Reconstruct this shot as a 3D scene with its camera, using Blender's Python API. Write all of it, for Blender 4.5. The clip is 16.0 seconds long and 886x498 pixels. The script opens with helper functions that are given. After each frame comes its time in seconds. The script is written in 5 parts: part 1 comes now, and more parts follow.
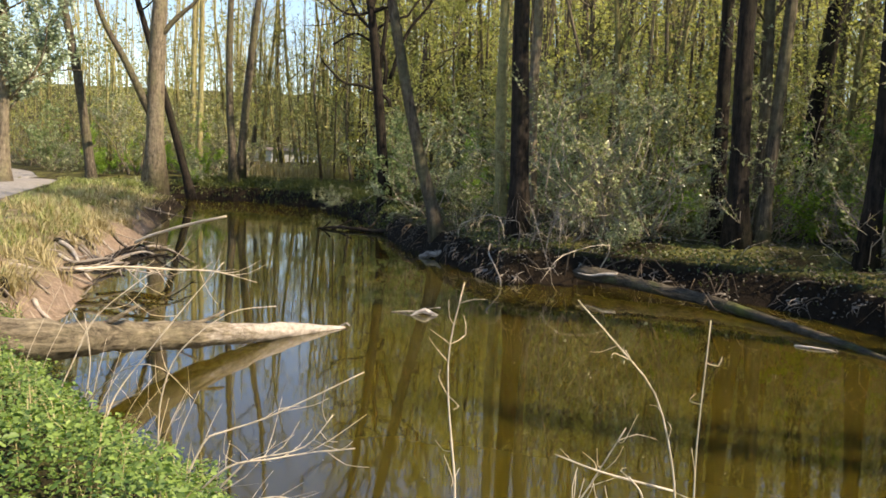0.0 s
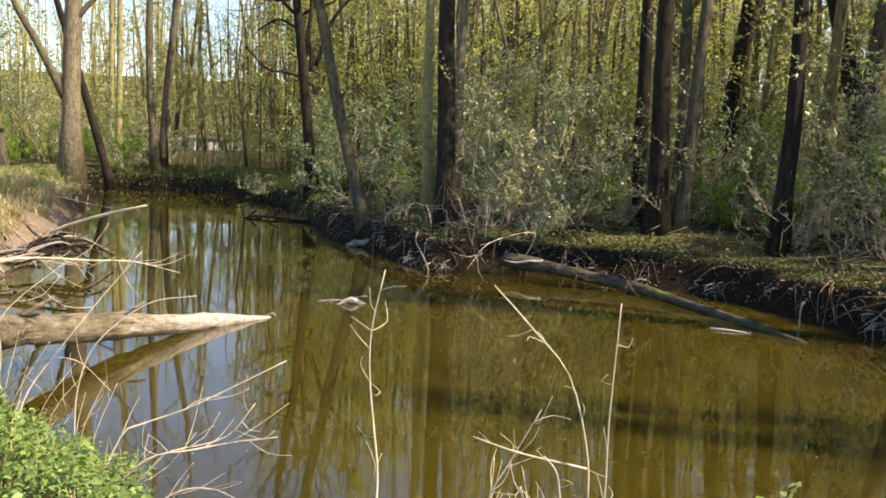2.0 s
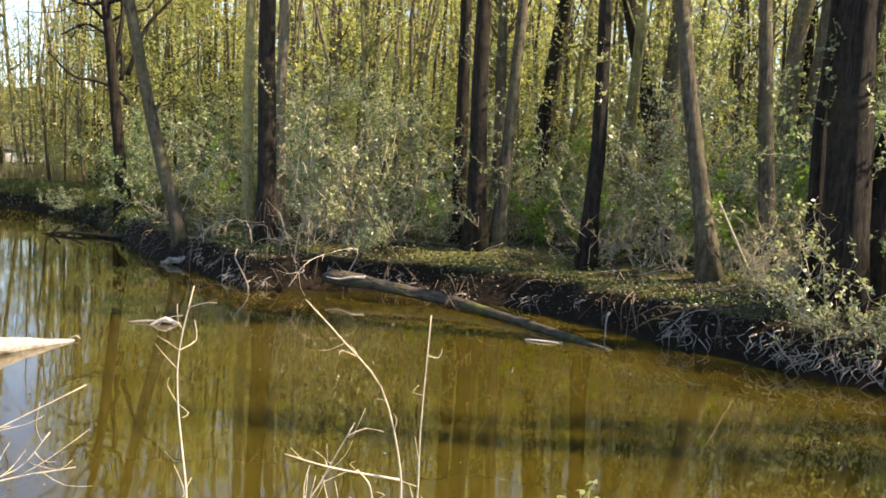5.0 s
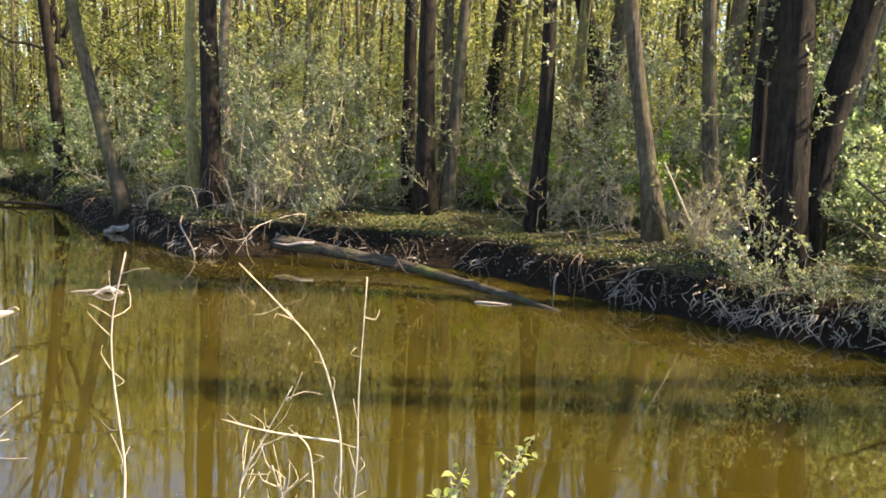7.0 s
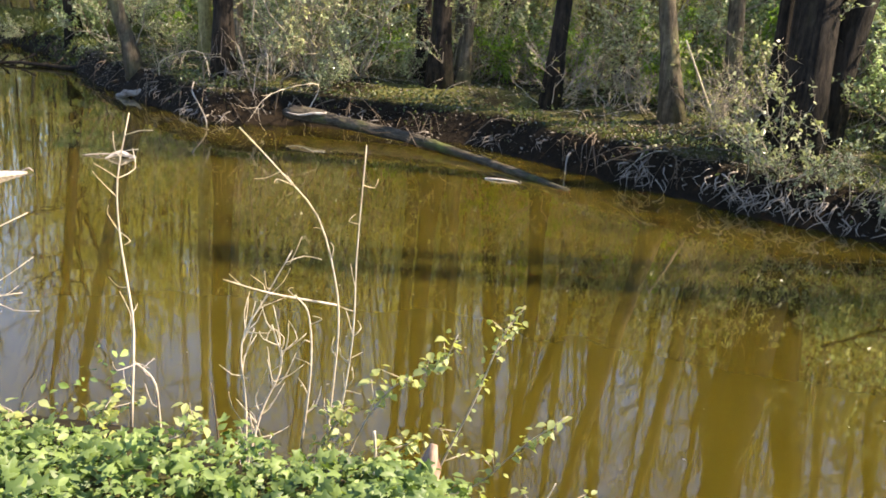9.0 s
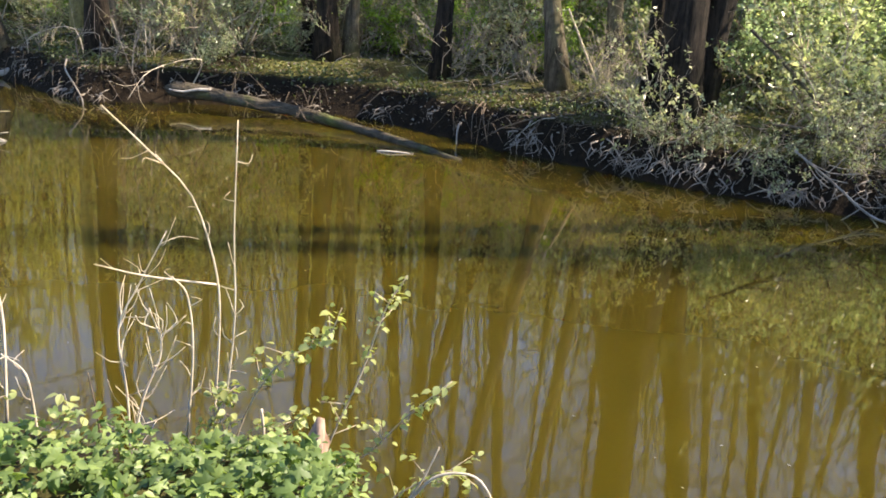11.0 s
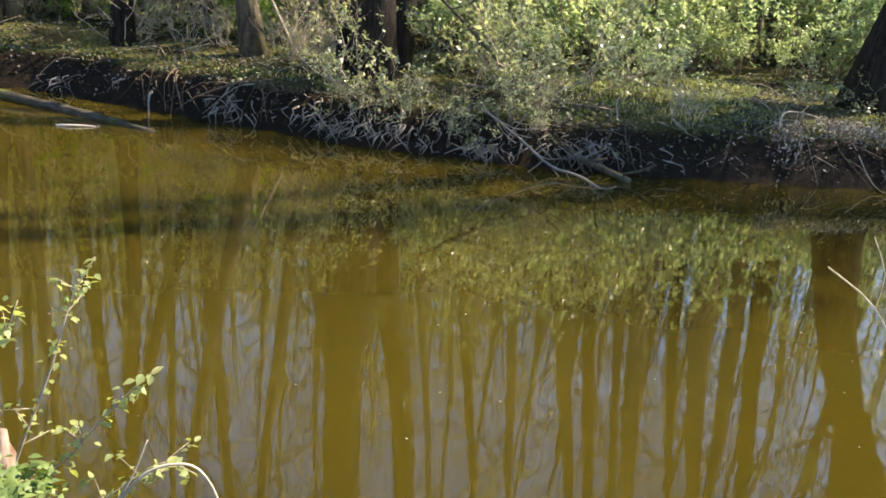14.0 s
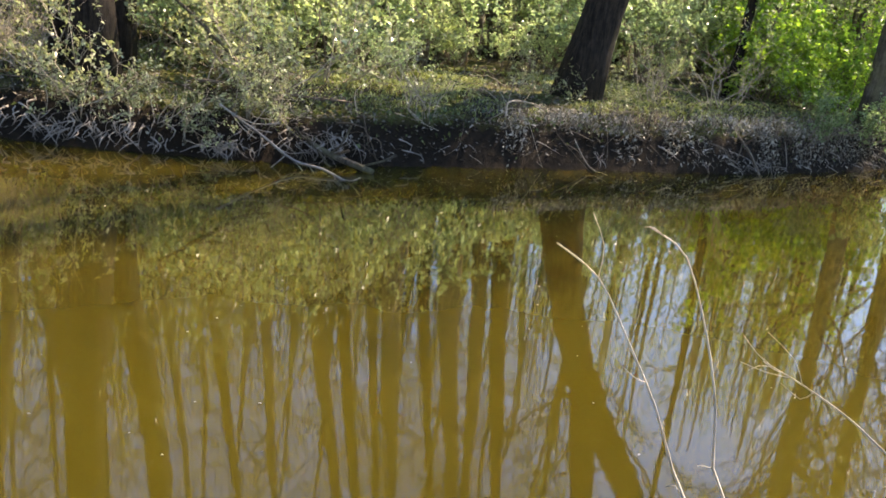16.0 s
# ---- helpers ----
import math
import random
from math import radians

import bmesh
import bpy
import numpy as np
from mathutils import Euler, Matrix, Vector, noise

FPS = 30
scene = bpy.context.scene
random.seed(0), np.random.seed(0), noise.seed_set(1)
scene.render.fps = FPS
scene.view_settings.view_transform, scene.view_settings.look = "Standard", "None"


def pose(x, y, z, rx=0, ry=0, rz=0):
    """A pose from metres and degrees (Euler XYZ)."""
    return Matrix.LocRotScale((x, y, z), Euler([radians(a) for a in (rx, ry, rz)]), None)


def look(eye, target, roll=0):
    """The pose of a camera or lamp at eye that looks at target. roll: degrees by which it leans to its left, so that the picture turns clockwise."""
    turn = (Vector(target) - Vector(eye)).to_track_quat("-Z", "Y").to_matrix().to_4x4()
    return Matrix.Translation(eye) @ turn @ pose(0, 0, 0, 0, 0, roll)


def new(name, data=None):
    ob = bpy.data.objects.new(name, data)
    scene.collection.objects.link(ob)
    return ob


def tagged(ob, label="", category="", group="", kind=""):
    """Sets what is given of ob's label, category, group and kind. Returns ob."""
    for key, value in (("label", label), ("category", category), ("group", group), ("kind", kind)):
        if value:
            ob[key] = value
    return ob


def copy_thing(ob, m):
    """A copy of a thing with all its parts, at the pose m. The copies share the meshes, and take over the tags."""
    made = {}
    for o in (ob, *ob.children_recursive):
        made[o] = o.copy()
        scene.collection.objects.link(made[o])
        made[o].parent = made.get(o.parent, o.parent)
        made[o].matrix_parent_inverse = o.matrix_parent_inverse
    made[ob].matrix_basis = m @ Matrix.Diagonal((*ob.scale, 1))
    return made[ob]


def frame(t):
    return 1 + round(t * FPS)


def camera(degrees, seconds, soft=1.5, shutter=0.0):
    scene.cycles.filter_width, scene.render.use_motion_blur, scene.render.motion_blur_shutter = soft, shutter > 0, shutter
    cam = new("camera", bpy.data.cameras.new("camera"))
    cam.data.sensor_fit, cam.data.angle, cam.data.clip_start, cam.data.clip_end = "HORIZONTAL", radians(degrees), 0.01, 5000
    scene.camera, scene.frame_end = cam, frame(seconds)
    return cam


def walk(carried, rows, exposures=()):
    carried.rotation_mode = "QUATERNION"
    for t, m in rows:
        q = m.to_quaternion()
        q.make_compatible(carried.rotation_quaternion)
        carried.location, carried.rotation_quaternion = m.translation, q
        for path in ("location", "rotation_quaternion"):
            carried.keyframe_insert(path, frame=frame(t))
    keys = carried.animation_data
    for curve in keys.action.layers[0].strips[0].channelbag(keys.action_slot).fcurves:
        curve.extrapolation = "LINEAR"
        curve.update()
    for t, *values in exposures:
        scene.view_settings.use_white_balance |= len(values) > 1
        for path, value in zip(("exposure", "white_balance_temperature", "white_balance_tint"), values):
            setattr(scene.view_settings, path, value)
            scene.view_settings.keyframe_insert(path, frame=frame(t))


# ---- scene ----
cam = camera(56.0, 16.0, soft=1.7)
walk(cam, [
    (0, look((0.088, 0.026, 2.566), (0.0667, 9.9638, 1.4532), 2.00)),
    (0.5, look((0.096, 0.029, 2.559), (0.2835, 9.9640, 1.4378), 2.09)),
    (1, look((0.110, 0.016, 2.557), (0.5923, 9.9419, 1.4379), 2.12)),
    (1.5, look((0.121, 0.013, 2.562), (0.8077, 9.9234, 1.4200), 2.02)),
    (2, look((0.130, -0.011, 2.565), (0.9591, 9.8794, 1.3467), 2.16)),
    (2.5, look((0.127, -0.022, 2.564), (1.1731, 9.8232, 1.1573), 2.01)),
    (3, look((0.130, -0.024, 2.563), (1.5561, 9.7532, 1.0226), 1.95)),
    (3.5, look((0.130, -0.029, 2.564), (2.0065, 9.7323, 1.4692), 3.59)),
    (4, look((0.137, -0.035, 2.564), (2.1606, 9.7086, 1.5829), 4.41)),
    (4.2, look((0.150, -0.034, 2.565), (2.4065, 9.6582, 1.5805), 4.21)),
    (6.5, look((0.225, -0.044, 2.537), (3.4068, 9.4006, 1.7115), 2.33)),
    (7, look((0.254, -0.037, 2.541), (3.6655, 9.2698, 1.2239), 2.55)),
    (7.5, look((0.239, -0.033, 2.532), (3.9139, 9.1156, 0.8603), 3.49)),
    (8, look((0.240, -0.033, 2.527), (3.6176, 9.0913, 0.2156), 4.27)),
    (8.2, look((0.249, -0.039, 2.527), (3.4496, 9.0815, -0.0374), 4.16)),
    (10.3, look((0.371, -0.151, 2.529), (4.0862, 8.6693, -0.3690), 4.13)),
    (10.5, look((0.374, -0.147, 2.529), (4.3151, 8.5608, -0.4118), 4.26)),
    (11, look((0.377, -0.135, 2.531), (4.6900, 8.3735, -0.4690), 3.86)),
    (11.5, look((0.399, -0.134, 2.531), (5.4376, 7.8885, -0.6703), 4.40)),
    (12, look((0.408, -0.096, 2.513), (6.0660, 7.5179, -0.6511), 3.77)),
    (12.5, look((0.419, -0.092, 2.510), (6.5143, 7.1553, -0.7037), 4.76)),
    (13, look((0.413, -0.118, 2.526), (6.7909, 6.9032, -0.6410), 5.54)),
    (13.5, look((0.434, -0.115, 2.520), (7.1591, 6.5721, -0.6509), 5.77)),
    (14, look((0.459, -0.073, 2.482), (7.4630, 6.3581, -0.6153), 5.33)),
    (14.5, look((0.477, -0.066, 2.485), (8.0481, 5.7017, -0.5830), 5.96)),
    (15, look((0.493, -0.052, 2.452), (8.6070, 4.9717, -0.5351), 5.99)),
    (15.5, look((0.476, -0.053, 2.479), (8.9200, 4.4930, -0.3553), 5.74)),
    (16, look((0.459, -0.065, 2.483), (9.1640, 3.9296, -0.3915), 6.56)),
], exposures=((0, 0.98, 6900, 15), (2, 1.2, 6900, 15), (4, 1.5, 7000, 16), (6.5, 1.7, 7050, 17), (8, 1.78, 6950, 17), (10.5, 1.6, 6500, 16), (13, 1.6, 6450, 16), (14.5, 1.62, 6600, 16), (16, 1.76, 6800, 18)))

# ---- world, sun ----
SUN_AZ, SUN_EL = 115.0, 45.0  # degrees clockwise from +y, and above the horizon
world = bpy.data.worlds.new("world")
scene.world = world
world.use_nodes = True
wn = world.node_tree
sky = wn.nodes.new("ShaderNodeTexSky")
sky.sky_type, sky.sun_disc = "NISHITA", False
sky.sun_elevation, sky.sun_rotation = radians(SUN_EL), radians(SUN_AZ)
sky.air_density, sky.dust_density, sky.ozone_density = 1.0, 0.1, 3.0
wn.links.new(sky.outputs[0], wn.nodes["Background"].inputs[0])
wn.nodes["Background"].inputs[1].default_value = 0.125
sun = new("sun", bpy.data.lights.new("sun", "SUN"))
sun.data.energy, sun.data.angle, sun.data.color = 5.0, radians(0.6), (1.0, 0.875, 0.67)
sun.matrix_world = look((0, 0, 0), (-math.sin(radians(SUN_AZ)) * math.cos(radians(SUN_EL)), -math.cos(radians(SUN_AZ)) * math.cos(radians(SUN_EL)), -math.sin(radians(SUN_EL))))


# ---- materials ----
def node_mat(name):
    m = bpy.data.materials.new(name)
    m.use_nodes = True
    nt = m.node_tree
    return m, nt, nt.nodes["Principled BSDF"]


def add(nt, kind, **values):
    n = nt.nodes.new(kind)
    for key, v in values.items():
        n.inputs[key.replace("_", " ")].default_value = v
    return n


def noise_tex(nt, scale, detail=4.0, rough=0.6, stretch=(1, 1, 1)):
    co = nt.nodes.new("ShaderNodeTexCoord")
    mp = add(nt, "ShaderNodeMapping", Scale=stretch)
    nt.links.new(co.outputs["Object"], mp.inputs["Vector"])
    n = add(nt, "ShaderNodeTexNoise", Scale=scale, Detail=detail, Roughness=rough)
    nt.links.new(mp.outputs[0], n.inputs["Vector"])
    return n


def ramp(nt, src, stops):
    r = nt.nodes.new("ShaderNodeValToRGB")
    el = r.color_ramp.elements
    while len(el) < len(stops):
        el.new(0.5)
    for e, (p, c) in zip(el, stops):
        e.position, e.color = p, (*c, 1)
    nt.links.new(src, r.inputs[0])
    return r


def mix(nt, fac, a, b, how="MIX"):
    n = nt.nodes.new("ShaderNodeMix")
    n.data_type, n.blend_type = "RGBA", how
    for s, v in ((0, fac), (6, a), (7, b)):
        if hasattr(v, "is_linked"):
            nt.links.new(v, n.inputs[s])
        else:
            n.inputs[s].default_value = v if s == 0 else (*v, 1)
    return n.outputs[2]


def bump(nt, bsdf, src, strength, dist):
    b = add(nt, "ShaderNodeBump", Strength=strength, Distance=dist)
    nt.links.new(src, b.inputs["Height"])
    nt.links.new(b.outputs[0], bsdf.inputs["Normal"])


def bark_mat(name, dark, light, moss, moss_amount=0.45, rough=0.9):
    """Furrowed bark with lichen or moss patches and broad darker streaks."""
    m, nt, p = node_mat(name)
    grain = noise_tex(nt, 16, 8, 0.75, (1, 1, 0.14))
    col = ramp(nt, grain.outputs[0], [(0.36, dark), (0.62, light)])
    patch = noise_tex(nt, 1.6, 6, 0.7, (1, 1, 0.45))
    pr = ramp(nt, patch.outputs[0], [(moss_amount, (0, 0, 0)), (moss_amount + 0.16, (1, 1, 1))])
    speck = noise_tex(nt, 7, 5, 0.7)
    sr = ramp(nt, speck.outputs[0], [(0.35, (0.6, 0.58, 0.55)), (0.65, (1.15, 1.12, 1.05))])
    c = mix(nt, pr.outputs[0], col.outputs[0], moss)
    nt.links.new(mix(nt, 1.0, c, sr.outputs[0], "MULTIPLY"), p.inputs["Base Color"])
    p.inputs["Roughness"].default_value = rough
    p.inputs["Specular IOR Level"].default_value = 0.2
    bump(nt, p, grain.outputs[0], 1.0, 0.06)
    return m


def leaf_mat(name, low, high, through_col, shine=0.45, share=0.4):
    """Leaf: random tone for each leaf, some light passing through."""
    m, nt, p = node_mat(name)
    geo = nt.nodes.new("ShaderNodeNewGeometry")
    obj = nt.nodes.new("ShaderNodeObjectInfo")
    col = ramp(nt, geo.outputs["Random Per Island"], [(0.0, low), (1.0, high)])
    tint = ramp(nt, obj.outputs["Random"], [(0.0, (0.8, 0.85, 0.8)), (0.5, (1.0, 1.0, 1.0)), (1.0, (1.15, 1.08, 0.85))])
    c = mix(nt, 1.0, col.outputs[0], tint.outputs[0], "MULTIPLY")
    nt.links.new(c, p.inputs["Base Color"])
    p.inputs["Roughness"].default_value = shine + 0.15
    p.inputs["Specular IOR Level"].default_value = 0.5
    tr = nt.nodes.new("ShaderNodeBsdfTranslucent")
    nt.links.new(mix(nt, 1.0, c, through_col, "MULTIPLY"), tr.inputs[0])
    ms = nt.nodes.new("ShaderNodeMixShader")
    ms.inputs[0].default_value = share
    nt.links.new(p.outputs[0], ms.inputs[1])
    nt.links.new(tr.outputs[0], ms.inputs[2])
    nt.links.new(ms.outputs[0], nt.nodes["Material Output"].inputs[0])
    return m


def plain_mat(name, low, high, scale=8.0, rough=0.85, rel=0.4, stretch=(1, 1, 1), dist=0.01):
    m, nt, p = node_mat(name)
    n = noise_tex(nt, scale, 6, 0.65, stretch)
    big = noise_tex(nt, scale * 0.13, 3, 0.5)
    c = ramp(nt, n.outputs[0], [(0.28, low), (0.72, high)])
    b = ramp(nt, big.outputs[0], [(0.3, (0.72, 0.72, 0.72)), (0.7, (1.1, 1.1, 1.1))])
    nt.links.new(mix(nt, 1.0, c.outputs[0], b.outputs[0], "MULTIPLY"), p.inputs["Base Color"])
    p.inputs["Roughness"].default_value = rough
    bump(nt, p, n.outputs[0], rel, dist)
    return m


BARK = bark_mat("bark_grey_brown", (0.034, 0.028, 0.021), (0.19, 0.16, 0.12), (0.15, 0.14, 0.08))
BARK_DARK = bark_mat("bark_dark", (0.007, 0.0055, 0.0045), (0.048, 0.038, 0.029), (0.042, 0.04, 0.022), 0.52)
BARK_PALE = bark_mat("bark_pale_lichen", (0.16, 0.13, 0.055), (0.42, 0.37, 0.18), (0.36, 0.34, 0.16), 0.4)
BARK_ALGAE = bark_mat("bark_algae", (0.09, 0.08, 0.035), (0.32, 0.28, 0.13), (0.27, 0.26, 0.1), 0.42)
BARK_GREY = bark_mat("bark_poplar", (0.1, 0.08, 0.055), (0.32, 0.27, 0.2), (0.24, 0.22, 0.13), 0.48)
TWIG = plain_mat("dry_twig", (0.4, 0.32, 0.22), (0.72, 0.62, 0.47), 30, 0.75, 0.3)
TWIG_BROWN = plain_mat("brown_twig", (0.06, 0.042, 0.026), (0.2, 0.145, 0.09), 30, 0.85, 0.3)
TWIG_GREY = plain_mat("grey_twig", (0.24, 0.19, 0.13), (0.54, 0.46, 0.34), 30, 0.85, 0.3)
ROOT = plain_mat("washed_root", (0.12, 0.09, 0.065), (0.44, 0.38, 0.31), 5, 0.85, 0.4)
TWIG_MID = plain_mat("shrub_twig", (0.09, 0.066, 0.042), (0.32, 0.25, 0.165), 20, 0.85, 0.3)
WOOD_PALE = plain_mat("bleached_wood", (0.26, 0.21, 0.165), (0.62, 0.56, 0.48), 12, 0.7, 0.4)
LEAF_POLE = leaf_mat("young_leaf_yellow_green", (0.23, 0.24, 0.085), (0.47, 0.48, 0.22), (1.35, 1.42, 0.9), 0.5, 0.55)
LEAF_SILVER = leaf_mat("leaf_grey_green", (0.1, 0.12, 0.04), (0.6, 0.61, 0.38), (1.2, 1.35, 0.95), 0.15, 0.35)
LEAF_GREEN = leaf_mat("leaf_fresh_green", (0.095, 0.145, 0.045), (0.43, 0.48, 0.26), (1.25, 1.38, 1.0), 0.25, 0.5)
LEAF_BRIGHT = leaf_mat("leaf_pale_yellow_green", (0.16, 0.2, 0.085), (0.58, 0.63, 0.4), (1.22, 1.38, 1.03), 0.15, 0.58)
LEAF_NEAR = leaf_mat("near_herb_leaf", (0.055, 0.1, 0.022), (0.3, 0.38, 0.12), (1.3, 1.4, 0.5), 0.35, 0.4)
LEAF_DEEP = leaf_mat("leaf_deep_green", (0.1, 0.18, 0.03), (0.34, 0.48, 0.11), (1.4, 1.55, 0.6), 0.35, 0.55)
LEAF_HERB = leaf_mat("herb_leaf", (0.035, 0.085, 0.018), (0.25, 0.36, 0.1), (1.3, 1.4, 0.5), 0.4, 0.35)
LEAF_LITTER = leaf_mat("leaf_litter", (0.05, 0.041, 0.032), (0.28, 0.24, 0.19), (0.8, 0.6, 0.3), 0.8, 0.1)
LEAF_SPRIG = leaf_mat("new_sprig_leaf", (0.2, 0.25, 0.075), (0.5, 0.53, 0.24), (1.3, 1.35, 0.7), 0.35, 0.5)
LEAF_WITHERED = leaf_mat("withered_bramble", (0.05, 0.043, 0.036), (0.45, 0.42, 0.37), (0.8, 0.75, 0.6), 0.4, 0.15)
LEAF_IVY = leaf_mat("ground_ivy", (0.028, 0.045, 0.011), (0.14, 0.165, 0.048), (1.2, 1.2, 0.5), 0.35, 0.25)
LEAF_FAR = leaf_mat("far_spring_leaf", (0.19, 0.19, 0.07), (0.43, 0.43, 0.19), (1.4, 1.4, 0.85), 0.5, 0.45)
LEAF_WHITE = leaf_mat("leaf_pale_white_green", (0.3, 0.36, 0.24), (0.62, 0.66, 0.52), (1.0, 1.1, 0.8), 0.5, 0.3)
GRASS = leaf_mat("grass_blade", (0.18, 0.22, 0.06), (0.5, 0.52, 0.22), (1.2, 1.2, 0.5), 0.5, 0.3)
GRASS_DARK = leaf_mat("rough_grass_blade", (0.04, 0.06, 0.014), (0.17, 0.19, 0.055), (1.2, 1.2, 0.5), 0.5, 0.3)
GRASS_DRY = leaf_mat("dry_grass_blade", (0.3, 0.24, 0.1), (0.58, 0.49, 0.27), (1.0, 0.9, 0.6), 0.6, 0.25)
GRAVEL = plain_mat("path_gravel", (0.17, 0.15, 0.13), (0.36, 0.33, 0.29), 22, 0.95, 0.6)


def ground_mat():
    """Woodland earth, its colour darkened for the shade on the bank, with moss on the flat parts; paler and sandy where
    the sunny left bank has slipped.
    """
    m, nt, p = node_mat("earth_and_moss")
    fine = noise_tex(nt, 9, 8, 0.7)
    mid = noise_tex(nt, 0.9, 5, 0.6)
    # near-black: the deep shade of the far bank is put into this colour
    shaded_soil = ramp(nt, fine.outputs[0], [(0.25, (0.005, 0.0035, 0.002)), (0.75, (0.026, 0.0175, 0.0095))])
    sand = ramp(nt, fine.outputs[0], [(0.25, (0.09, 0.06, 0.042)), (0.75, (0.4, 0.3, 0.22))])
    moss = ramp(nt, fine.outputs[0], [(0.25, (0.045, 0.045, 0.014)), (0.75, (0.2, 0.19, 0.055))])
    co = nt.nodes.new("ShaderNodeTexCoord")
    pos = nt.nodes.new("ShaderNodeSeparateXYZ")
    nt.links.new(co.outputs["Object"], pos.inputs[0])
    def span(src, a, b):
        n = nt.nodes.new("ShaderNodeMapRange")
        n.inputs[1].default_value, n.inputs[2].default_value = a, b
        nt.links.new(src, n.inputs[0])
        return n.outputs[0]
    # the sunlit left bank goes without that painted shade and turns sandy
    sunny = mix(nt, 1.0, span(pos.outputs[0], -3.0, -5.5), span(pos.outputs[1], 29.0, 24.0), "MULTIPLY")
    earth = mix(nt, sunny, shaded_soil.outputs[0], sand.outputs[0])
    geo = nt.nodes.new("ShaderNodeNewGeometry")
    sep = nt.nodes.new("ShaderNodeSeparateXYZ")
    nt.links.new(geo.outputs["Normal"], sep.inputs[0])
    flat_part = ramp(nt, sep.outputs[2], [(0.8, (0, 0, 0)), (0.97, (1, 1, 1))])
    patch = ramp(nt, mid.outputs[0], [(0.42, (0.1, 0.1, 0.1)), (0.62, (1, 1, 1))])
    fac = mix(nt, 1.0, flat_part.outputs[0], patch.outputs[0], "MULTIPLY")
    nt.links.new(mix(nt, fac, earth, moss.outputs[0]), p.inputs["Base Color"])
    p.inputs["Roughness"].default_value = 0.95
    p.inputs["Specular IOR Level"].default_value = 0.15
    bump(nt, p, fine.outputs[0], 1.0, 0.06)
    return m


def water_mat():
    m, nt, p = node_mat("turbid_river_water")
    silt = noise_tex(nt, 0.25, 4, 0.55)
    c = ramp(nt, silt.outputs[0], [(0.3, (0.036, 0.0272, 0.0024)), (0.7, (0.052, 0.0396, 0.0039))])
    nt.links.new(c.outputs[0], p.inputs["Base Color"])
    p.inputs["Roughness"].default_value = 0.03
    p.inputs["IOR"].default_value = 1.66
    p.subsurface_method = "BURLEY"
    p.inputs["Subsurface Weight"].default_value = 1.0
    p.inputs["Subsurface Radius"].default_value = (1.0, 0.8, 0.4)
    p.inputs["Subsurface Scale"].default_value = 0.9
    rip = noise_tex(nt, 1.6, 3, 0.5, (1, 1, 1))
    bump(nt, p, rip.outputs[0], 0.035, 0.05)
    return m


EARTH, WATER = ground_mat(), water_mat()


